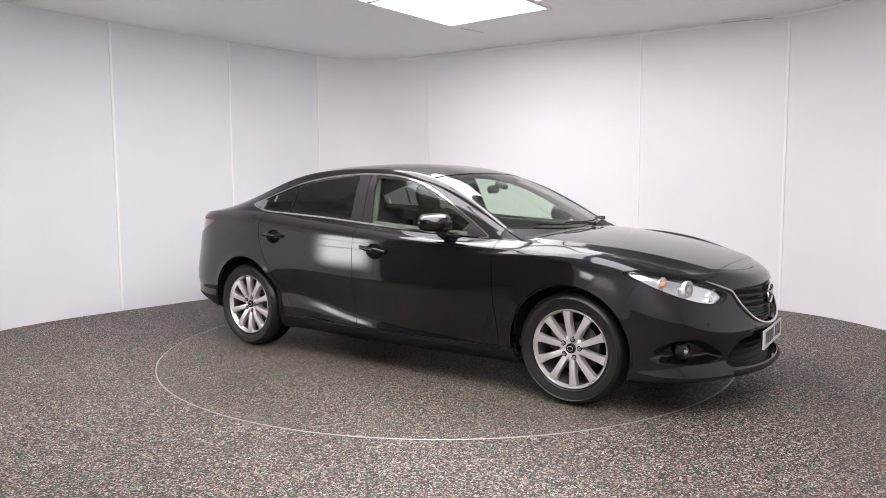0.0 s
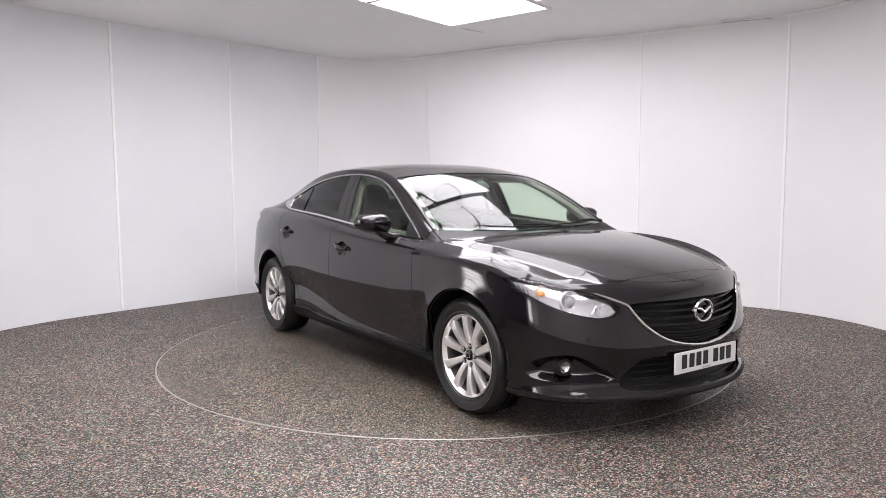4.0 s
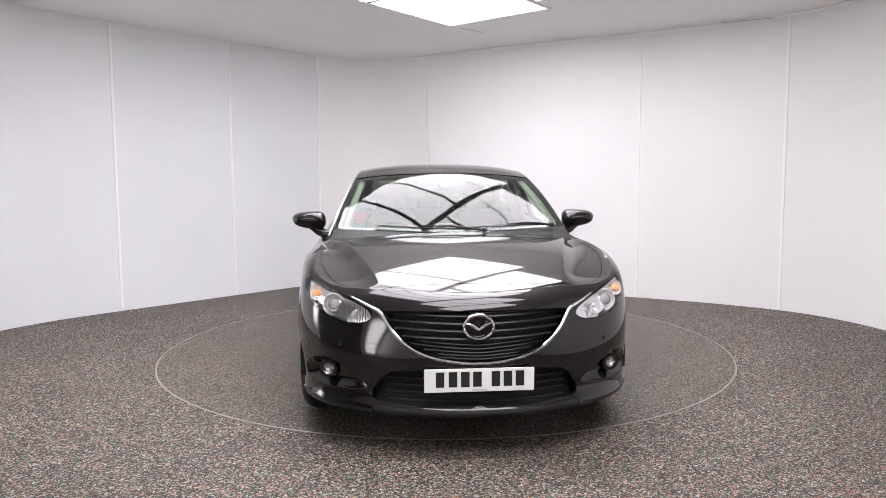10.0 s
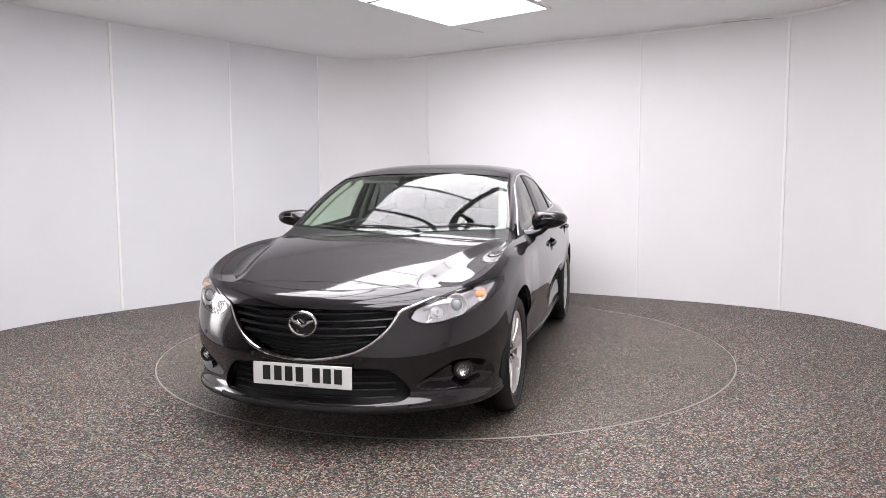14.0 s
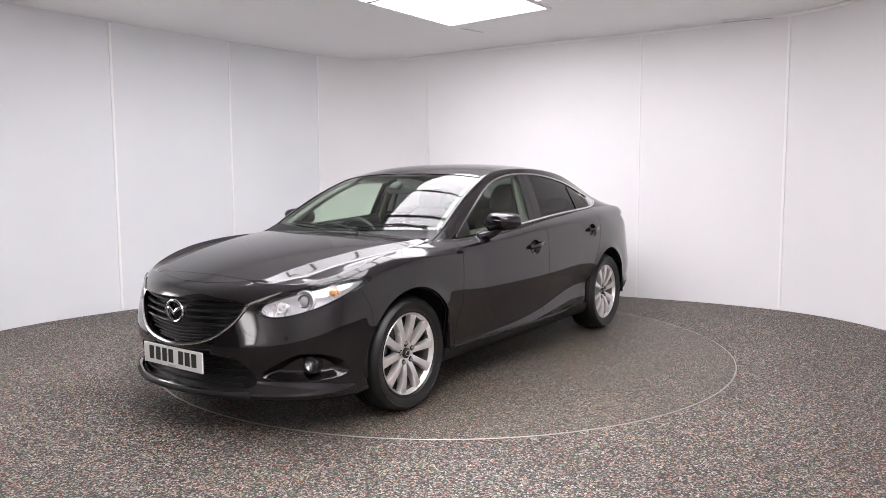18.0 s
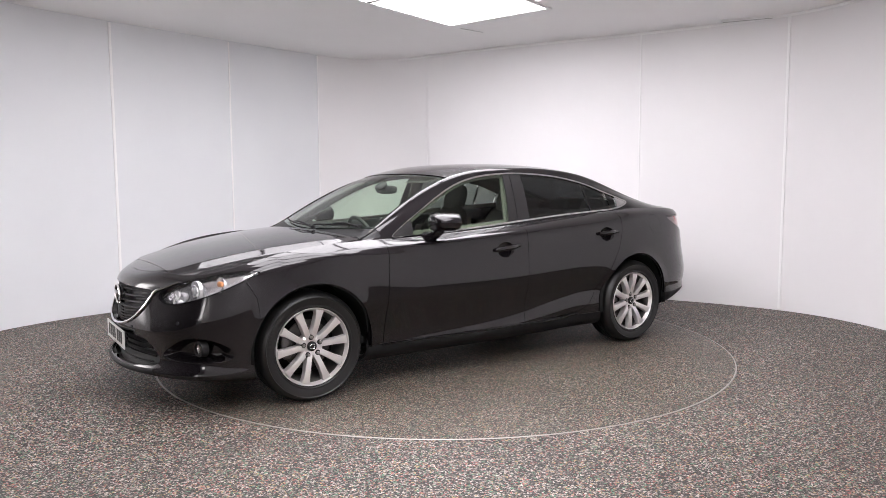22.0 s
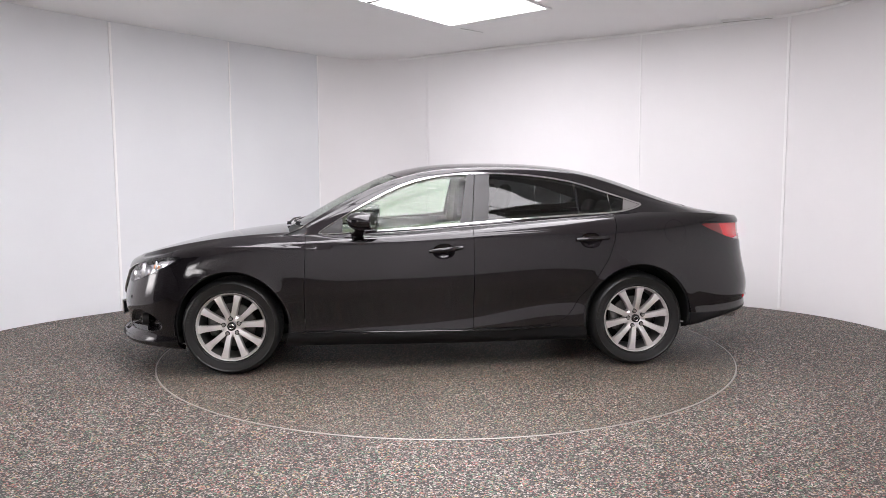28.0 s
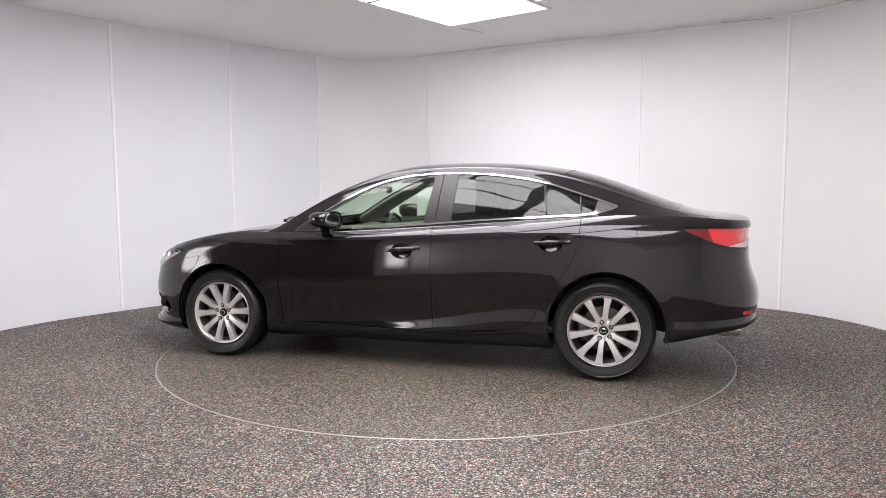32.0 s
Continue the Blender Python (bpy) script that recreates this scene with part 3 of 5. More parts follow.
def hood_lines(x, q):
    """q runs 0 (middle) to 0.6 (the crease from lamp to screen corner) to 1 (shoulder)."""
    w, z0 = belt(x)
    zc = float(hood_mid(x)[0])
    yc = min(0.45 + 0.26 * (2.12 - x), 0.86 * w)
    y = np.where(q < 0.6, yc * q / 0.6, yc + (w - yc) * (q - 0.6) / 0.4)
    u = np.clip((y - yc) / max(w - yc, 1e-3), 0, 1)
    d = np.clip(y - yc, 0, None)
    dip = np.where(d < 0.05, 0.55 * d, 0.0385 - 0.011 * np.exp(-np.clip(d - 0.05, 0, None) / 0.02)) * (1 - u ** 3) * min(1, max(0, (2.17 - x) / 0.24)) * min(1, max(0, (x - 1.0) / 0.3))
    return y, zc - 0.055 * y * y + (z0 - zc + 0.055 * w * w) * u * u - dip


roof_mid = spline([1.12, 1.0, 0.76, 0.522, 0.35, 0.2, 0.057, -0.172, -0.4, -0.85, -1.07, -1.29, -1.513, -1.733, -1.95, -2.06],
                  [0.972, 1.046, 1.183, 1.304, 1.374, 1.412, 1.436, 1.454, 1.457, 1.438, 1.410, 1.364, 1.292, 1.208, 1.130, 1.096])
_rx = [1.12, 1.0, 0.85, 0.6, 0.35, 0.1, -0.2, -0.5, -0.8, -1.1, -1.35, -1.6, -1.85, -2.06]
rail_at = spline(_rx, [(0.772, 0.926), (0.766, 0.972), (0.745, 1.058), (0.699, 1.201), (0.658, 1.310), (0.632, 1.377), (0.620, 1.406), (0.614, 1.411), (0.610, 1.396),
                       (0.608, 1.351), (0.614, 1.276), (0.632, 1.188), (0.655, 1.116), (0.668, 1.080)])


def cabin_lines(x, q):
    """q runs 0 (shoulder) to 1 (rail) to 2 (middle)."""
    w, z0 = belt(x)
    yr, zr = rail_at(x)[0]
    zc = float(roof_mid(x)[0])
    w = max(w, yr + 0.01)
    h = zr - z0
    kx = [0, 0.25, 0.5, 0.75, 0.92, 1.0, 1.06, 1.15, 1.3, 1.5, 1.75, 2.0]

    power = 2.05 + 0.75 * min(1.0, max(0.0, (0.55 - x) / 0.5))

    def top(k):
        return (yr * k, zr + (zc - zr) * (1 - k ** power))
    # the flank is a shallow outward arc from shoulder to rail
    bow = 0.013 * min(1, max(0, h * 3))
    low = [(w + (yr - w) * k + bow * 4 * k * (1 - k), z0 + h * k + 0.45 * bow * 4 * k * (1 - k)) for k in kx[:6]]
    pts = low + [top(k) for k in (0.955, 0.87, 0.71, 0.5, 0.25, 0.0)]
    yz = spline(kx, pts)(q)
    return yz[:, 0], yz[:, 1]


deck_mid = spline([-1.93, -2.05, -2.2, -2.33, -2.40], [1.135, 1.098, 1.075, 1.062, 1.049])


def deck_lines(x, q):
    w, z0 = belt(x)
    zc = float(deck_mid(x)[0])
    return w * q, z0 + (zc - z0) * (1 - q ** 3.0)


_w = np.linspace(0, 1, 110)
HOOD = cross_sheet((NOSE - 0.002) - (NOSE - 0.002 - 0.99) * _w ** 1.5, hood_lines, np.r_[np.linspace(1, 0.6, 50), np.linspace(0.6, 0, 60)[1:]])
CABIN = cross_sheet(np.linspace(1.12, -2.06, 165), cabin_lines, np.r_[np.linspace(0, 1, 24), np.linspace(1, 2, 34)[1:]])
_w = np.linspace(0, 1, 30)
DECK = cross_sheet((TAIL + 0.002) + (-2.045 - TAIL - 0.002) * _w ** 1.5, deck_lines, np.linspace(1, 0, 36) ** 0.8)


# ---- the car: outlines of its panels ----
def up_to(axis, value, sign=1):
    return lambda V: sign * (V[:, axis] - value)


def both(*fs):
    return lambda V: np.max([f(V) for f in fs], axis=0)


def outside(f, gap=0.0):
    return lambda V: gap - f(V)


def grown(f, by):
    return lambda V: f(V) - by


def side_shape(poly, rounds=2):
    q = chaikin(poly, rounds) if rounds else np.array(poly)
    return lambda V: sdf(V[:, [0, 2]], q)


def front_shape(poly, rounds=2):
    q = chaikin(poly, rounds) if rounds else np.array(poly)
    return lambda V: np.where(V[:, 0] > 0.5, sdf(np.stack([np.abs(V[:, 1]), V[:, 2]], 1), q), 1.0)


def rear_shape(poly, rounds=2):
    q = chaikin(poly, rounds) if rounds else np.array(poly)
    return lambda V: np.where(V[:, 0] < -0.5, sdf(np.stack([np.abs(V[:, 1]), V[:, 2]], 1), q), 1.0)


def top_shape(poly, rounds=2):
    q = chaikin(poly, rounds) if rounds else np.array(poly)
    return lambda V: sdf(V[:, [0, 1]], q)


def disc(cx, cz, r):
    return lambda V: np.hypot(V[:, 0] - cx, V[:, 2] - cz) - r


LEFT, RIGHT = up_to(1, 0.0, -1), up_to(1, 0.0, 1)
GAP = 0.0038
WHEEL_X, WHEEL_R, HUB_Y = 1.415, 0.334, 0.868
ARCH_F, ARCH_R = disc(1.405, 0.340, 0.380), disc(-1.425, 0.345, 0.385)
# side window opening (outer edge of its bright trim)
DLO = side_shape([(0.84, 0.957), (0.72, 1.035), (0.604, 1.103), (0.392, 1.226), (0.20, 1.312), (0.0, 1.358), (-0.226, 1.377), (-0.429, 1.377), (-0.629, 1.366), (-0.829, 1.342), (-1.027, 1.303),
                  (-1.224, 1.237), (-1.37, 1.190), (-1.45, 1.160), (-1.505, 1.146), (-1.45, 1.116), (-1.30, 1.082), (-1.018, 1.068), (-0.631, 1.047), (-0.238, 1.016), (0.161, 0.985), (0.567, 0.964), (0.78, 0.953)], 1)
DOOR_F = side_shape([(0.905, 1.3), (0.900, 0.83), (0.912, 0.60), (0.918, 0.288), (0.80, 0.281), (-0.246, 0.284), (-0.247, 0.60), (-0.247, 1.3)], 0)
DOOR_R = side_shape([(-0.247, 1.3), (-0.247, 0.6), (-0.246, 0.284), (-0.66, 0.300), (-0.82, 0.318), (-0.90, 0.350), (-0.955, 0.415), (-1.00, 0.49), (-1.09, 0.60), (-1.20, 0.78), (-1.24, 0.90), (-1.255, 1.0), (-1.262, 1.3)], 0)
BUMPER_F = side_shape([(1.86, 0.86), (1.80, 0.74), (1.755, 0.66), (1.735, 0.50), (1.735, 0.05), (3.0, 0.05), (3.0, 0.86)], 0)
BUMPER_R = side_shape([(-1.70, 0.05), (-1.765, 0.45), (-1.80, 0.66), (-1.95, 0.80), (-2.2, 0.80), (-3.0, 0.74), (-3.0, 0.05)], 0)
SILL = both(up_to(2, 0.284), up_to(0, 1.12), up_to(0, -1.15, -1))
HEADLIGHT = front_shape([(0.878, 0.806), (0.85, 0.816), (0.78, 0.802), (0.66, 0.766), (0.53, 0.706), (0.485, 0.672), (0.52, 0.634), (0.60, 0.620), (0.72, 0.648), (0.81, 0.696), (0.862, 0.752)], 2)
GRILLE = front_shape([(-0.1, 0.704), (0.30, 0.700), (0.435, 0.694), (0.456, 0.680), (0.40, 0.600), (0.335, 0.538), (0.19, 0.482), (0.05, 0.462), (-0.1, 0.462)], 1)
INTAKE = front_shape([(-0.1, 0.425), (0.36, 0.425), (0.44, 0.40), (0.52, 0.288), (0.46, 0.250), (-0.1, 0.246)], 1)
FOGBAY = front_shape([(0.50, 0.318), (0.60, 0.296), (0.80, 0.298), (0.85, 0.32), (0.848, 0.38), (0.81, 0.43), (0.72, 0.452), (0.63, 0.405)], 2)
LIP = front_shape([(-0.1, 0.10), (0.95, 0.10), (0.95, 0.228), (0.80, 0.250), (0.50, 0.243), (0.30, 0.240), (-0.1, 0.240)], 1)
TAILLIGHT = side_shape([(-1.86, 1.012), (-1.98, 1.018), (-2.15, 1.015), (-2.6, 0.995), (-2.6, 0.87), (-2.30, 0.868), (-2.16, 0.885), (-2.0, 0.94)], 1)
HOODSHUT = top_shape([(2.122, -0.28), (2.122, 0), (2.122, 0.28), (2.126, 0.44), (2.11, 0.535), (1.98, 0.665), (1.82, 0.745), (1.6, 0.795), (1.415, 0.795), (1.22, 0.785), (0.97, 0.76), (1.010, 0.50), (1.045, 0), (1.010, -0.50), (0.97, -0.76),
                      (1.22, -0.785), (1.415, -0.795), (1.6, -0.795), (1.82, -0.745), (1.98, -0.665), (2.11, -0.535), (2.126, -0.44)], 1)

CUP_F = lambda V: (np.hypot((V[:, 0] + 0.040) / 0.078, (V[:, 2] - 0.836) / 0.054) - 1) * 0.054
CUP_R = lambda V: (np.hypot((V[:, 0] + 1.070) / 0.078, (V[:, 2] - 0.900) / 0.054) - 1) * 0.054
FLAP = disc(-1.69, 0.955, 0.080)


def windscreen_field(V):
    y = np.abs(V[:, 1])
    rail = rail_at(np.clip(V[:, 0], -2.06, 1.12))[:, 0]
    return np.max([y - (rail - 0.014), V[:, 0] - (1.095 - 0.16 * (y / 0.72) ** 2), (0.345 - 0.075 * (y / 0.6) ** 2) - V[:, 0]], axis=0)


def backlight_field(V):
    y = np.abs(V[:, 1])
    rail = rail_at(np.clip(V[:, 0], -2.06, 1.12))[:, 0]
    return np.max([y - (rail - 0.045), V[:, 0] - (-1.16 + 0.05 * (y / 0.6) ** 2), (-1.93 + 0.06 * (y / 0.6) ** 2) - V[:, 0]], axis=0)


def side_only(f):
    """Restrict a side outline to the steep flanks of the cabin."""
    return lambda V: np.maximum(f(V), 0.545 - np.abs(V[:, 1]))


def between(f, a, b):
    return lambda V: np.abs(f(V) - (a + b) / 2) - (b - a) / 2


def sunk(sheet, by):
    V, N, F = sheet
    n = N / np.maximum(np.linalg.norm(N, axis=1, keepdims=True), 1e-9)
    return V - n * by, N, F


def build_shell(car):
    # dark inner shell behind the panel gaps
    inner = sunk(LOWER, 0.016)
    inner = clip(inner, both(outside(ARCH_F, -0.01), outside(ARCH_R, -0.01), outside(GRILLE), outside(INTAKE), outside(HEADLIGHT), outside(FOGBAY), outside(TAILLIGHT), outside(CUP_F), outside(CUP_R)))
    link("inner_shell", inner[0], inner[2], M_GAP, car, "black inner body shell")
    roof_under = clip(sunk(CABIN, 0.018), both(up_to(0, -1.80, -1), up_to(0, 0.96), outside(windscreen_field, -0.01), outside(backlight_field, -0.01), outside(side_only(grown(DLO, -0.03)))))
    link("headlining", roof_under[0], roof_under[2], M_LINER, car, "cream headlining and pillar trim")

    arches = both(outside(ARCH_F), outside(ARCH_R))
    doors = both(outside(DOOR_F, GAP), outside(DOOR_R, GAP))
    lamps = both(outside(HEADLIGHT, 0.002), outside(TAILLIGHT, 0.002))
    fronts = both(outside(GRILLE), outside(INTAKE), outside(FOGBAY))
    cut = clip(LOWER, both(arches, lamps))

    # front bumper and lip
    fb = clip(cut, both(BUMPER_F, fronts))
    bumper = panel("front_bumper", clip(fb, outside(LIP)), M_PAINT, car, depth=0.03)
    lip = clip(fb, LIP)
    panel("chin_lip", clip(lip, lambda V: np.abs(V[:, 1]) - 0.50), M_SATIN, bumper, "satin grey chin strip", lift=0.006, depth=0.03)
    for half in (LEFT, RIGHT):
        panel("lip_corner", clip(clip(lip, half), lambda V: 0.503 - np.abs(V[:, 1])), M_PAINT, bumper, "glossy black lip corner", lift=0.006, depth=0.03)
    rb = clip(cut, BUMPER_R)
    VAL = rear_shape([(-0.1, 0.1), (1.0, 0.1), (1.0, 0.36), (0.6, 0.40), (-0.1, 0.40)], 0)
    rear = panel("rear_bumper", clip(rb, outside(VAL)), M_PAINT, car, depth=0.03)
    panel("diffuser", clip(rb, VAL), M_PLASTIC, rear, "matt black diffuser", depth=0.03)

    rest = clip(cut, both(outside(BUMPER_F, GAP * 0.5), outside(BUMPER_R, GAP * 0.12)))
    boot = rear_shape([(-0.1, 0.72), (0.44, 0.72), (0.50, 0.86), (0.56, 1.2), (-0.1, 1.2)], 0)
    lid_low = clip(rest, boot)
    rest = clip(rest, outside(boot, GAP * 1.5))
    doors_out = {}
    for side, half in (("left", LEFT), ("right", RIGHT)):
        me = clip(rest, half)
        above = clip(me, outside(SILL, GAP))
        panel("sill", clip(me, SILL), M_PLASTIC, car, depth=0.02)
        fender = clip(clip(above, up_to(0, 0.2, -1)), outside(DOOR_F, GAP))
        panel("front_wing", clip(fender, up_to(0, 0.8, -1)), M_PAINT, car, depth=0.04)
        quarter = clip(clip(above, up_to(0, -0.6)), doors)
        if side == "left":
            quarter = clip(quarter, outside(FLAP, 0.0008))
        q = panel("rear_wing", quarter, M_PAINT, car, depth=0.04)
        fd = panel("front_door", clip(above, both(DOOR_F, outside(CUP_F))), M_PAINT, car, depth=0.02)
        rd = panel("rear_door", clip(clip(above, DOOR_R), both(outside(DOOR_F, GAP), outside(CUP_R))), M_PAINT, car, depth=0.02)
        doors_out[side] = (fd, rd, q)

    # bonnet, nose bridge and wing tops
    hood = clip(HOOD, HOODSHUT)
    panel("bonnet", hood, M_PAINT, car, lift=0.0, depth=0)
    under = clip(sunk(HOOD, 0.010), up_to(0, 1.02, -1))
    link("bonnet_liner", under[0], under[2], M_GAP, car, "black bonnet underside")
    edge = clip(HOOD, outside(HOODSHUT, GAP * 0.8))
    panel("nose_panel", clip(edge, up_to(0, 2.0, -1)), M_PAINT, car, depth=0)
    for half in (LEFT, RIGHT):
        panel("wing_top", clip(clip(edge, both(up_to(0, 1.995), up_to(0, 0.995, -1), lambda V: 0.60 - np.abs(V[:, 1]))), half), M_PAINT, car, depth=0.02)

    # boot lid
    lid = panel("boot_lid", clip(DECK, lambda V: np.abs(V[:, 1]) - 0.60), M_PAINT, car, depth=0.02)
    panel("lid_face", lid_low, M_PAINT, lid, depth=0.02)
    for half in (LEFT, RIGHT):
        panel("rear_shoulder", clip(DECK, both(half, lambda V: 0.605 - np.abs(V[:, 1]))), M_PAINT, car, depth=0.02)

    # cabin: roof and pillars, screens, side glass
    flank = side_only(DLO)
    shell = clip(CABIN, both(outside(windscreen_field), outside(backlight_field), outside(flank)))
    cowl = lambda V: np.maximum((1.092 - 0.16 * (V[:, 1] / 0.72) ** 2) - V[:, 0], np.abs(V[:, 1]) - 0.80)
    panel("cowl", clip(shell, cowl), M_PLASTIC, car, "matt black scuttle panel", lift=-0.004, depth=0.01)
    shell = clip(shell, outside(cowl))
    panel("roof_frame", shell, M_PAINT, car, "black roof and pillars", depth=0.015)
    ws = clip(CABIN, grown(windscreen_field, -0.003))
    w = panel("windscreen", ws, M_WS, car, "clear green-tinted windscreen", lift=-0.004, depth=0)
    panel("black_band", clip(sunk(ws, 0.006), outside(grown(windscreen_field, -0.028))), M_GLOSS, w, "black printed glass border", depth=0)
    bl = clip(CABIN, grown(backlight_field, -0.003))
    b = panel("rear_window", bl, M_PRIVACY, car, "dark tinted rear window", lift=-0.003, depth=0)
    panel("black_band", clip(sunk(bl, 0.006), outside(grown(backlight_field, -0.03))), M_GLOSS, b, "black printed glass border", depth=0)

    for side, half in (("left", LEFT), ("right", RIGHT)):
        fd, rd, q = doors_out[side]
        open_ = clip(CABIN, both(half, flank))
        trim = clip(open_, lambda V: -(0.011 - 0.007 * np.clip((V[:, 0] - 0.3) / 0.3, 0, 1)) - DLO(V))
        panel("window_trim", trim, M_CHROME, car, "bright chrome window surround", lift=0.004, depth=0.012)
        # bright corner at the back of the window line
        inn = clip(open_, lambda V: DLO(V) + 0.0125 - 0.007 * np.clip((V[:, 0] - 0.3) / 0.3, 0, 1))
        corner = clip(inn, lambda V: V[:, 0] + 1.335 + 0.30 * (V[:, 2] - 1.10))
        panel("quarter_trim", corner, M_CHROME, car, "chrome corner piece", lift=0.003, depth=0.01)
        inn = clip(inn, lambda V: -(V[:, 0] + 1.335 + 0.30 * (V[:, 2] - 1.10)) + 0.002)

        def lean(x0, k=-0.18):
            return lambda V: V[:, 0] - (x0 + k * (V[:, 2] - 1.02))
        post = clip(inn, both(lean(-0.163), outside(lean(-0.362, -0.08))))
        panel("door_pillar", clip(post, outside(lean(-0.248, -0.1), 0.003)), M_PILLAR, fd, "satin black pillar trim", lift=0.002, depth=0.01)
        panel("door_pillar", clip(post, grown(lean(-0.248, -0.1), -0.003)), M_PILLAR, rd, "satin black pillar trim", lift=0.002, depth=0.01)
        sail = lambda V: 0.655 - V[:, 0]
        panel("mirror_sail", clip(inn, sail), M_PILLAR, fd, "black corner piece behind the mirror", lift=0.001, depth=0.006)
        panel("window", clip(clip(inn, outside(sail)), outside(lean(-0.163))), M_SIDEGLASS, fd, "clear green-tinted side glass", lift=-0.004, depth=0)
        back = clip(inn, lean(-0.362, -0.08))
        panel("window", clip(back, outside(lean(-1.018, 0.09))), M_PRIVACY, rd, "dark privacy glass", lift=-0.004, depth=0)
        panel("window_bar", clip(back, both(lean(-1.018, 0.09), outside(lean(-1.036, 0.09)))), M_GLOSS, rd, "black glass divider", lift=0.003, depth=0.01)
        panel("quarter_window", clip(back, both(lean(-1.036, 0.09), outside(lean(-1.262, 0.12)))), M_PRIVACY, rd, "dark privacy quarter glass", lift=-0.004, depth=0)
        panel("window_bar", clip(back, both(lean(-1.262, 0.12), outside(lean(-1.270, 0.12)))), M_CHROME, rd, "thin bright divider", lift=0.003, depth=0.01)
        panel("quarter_window", clip(back, lean(-1.270, 0.12)), M_PRIVACY, q, "small dark fixed quarter glass", lift=-0.004, depth=0)
    return bumper, rear, lid, doors_out


def nearest_on(sheet, cols, p, test):
    V = sheet[0]
    ok = np.where(test(V))[0]
    d = ((V[ok][:, cols] - np.array(p)) ** 2).sum(1)
    k = np.argsort(d)[:4]
    w = 1 / (d[k] + 1e-7)
    n = (sheet[1][ok[k]] * w[:, None]).sum(0)
    return (V[ok[k]] * w[:, None]).sum(0) / w.sum(), n / np.linalg.norm(n)


def on_front(y, z):
    return nearest_on(LOWER, [1, 2], (y, z), lambda V: V[:, 0] > 1.5)


def on_side(x, z, s=1):
    return nearest_on(LOWER, [0, 2], (x, z), lambda V: V[:, 1] * s > 0.5)


def on_cabin(x, y):
    return nearest_on(CABIN, [0, 1], (x, y), lambda V: V[:, 2] > 0)


def facing(n):
    """A turn that takes the x axis to n, keeping z upright."""
    x = Vector(n).normalized()
    y = Vector((0, 0, 1)).cross(x).normalized()
    return Matrix((x, y, x.cross(y))).transposed().to_4x4()


def blob(size, seg=20, power=2.0):
    """A rounded solid: a ball pushed towards a box by its power."""
    bm = bmesh.new()
    bmesh.ops.create_uvsphere(bm, u_segments=seg, v_segments=max(8, seg // 2), radius=1)
    for v in bm.verts:
        c = [abs(k) ** (2 / power) * (1 if k >= 0 else -1) for k in v.co]
        v.co = (c[0] * size[0], c[1] * size[1], c[2] * size[2])
    return bm


def moved(bm, m):
    bm.transform(m)
    return bm


GRILLE_EDGE = [(0.0, 0.460), (0.06, 0.462), (0.19, 0.481), (0.29, 0.513), (0.36, 0.560), (0.41, 0.614), (0.450, 0.680)]


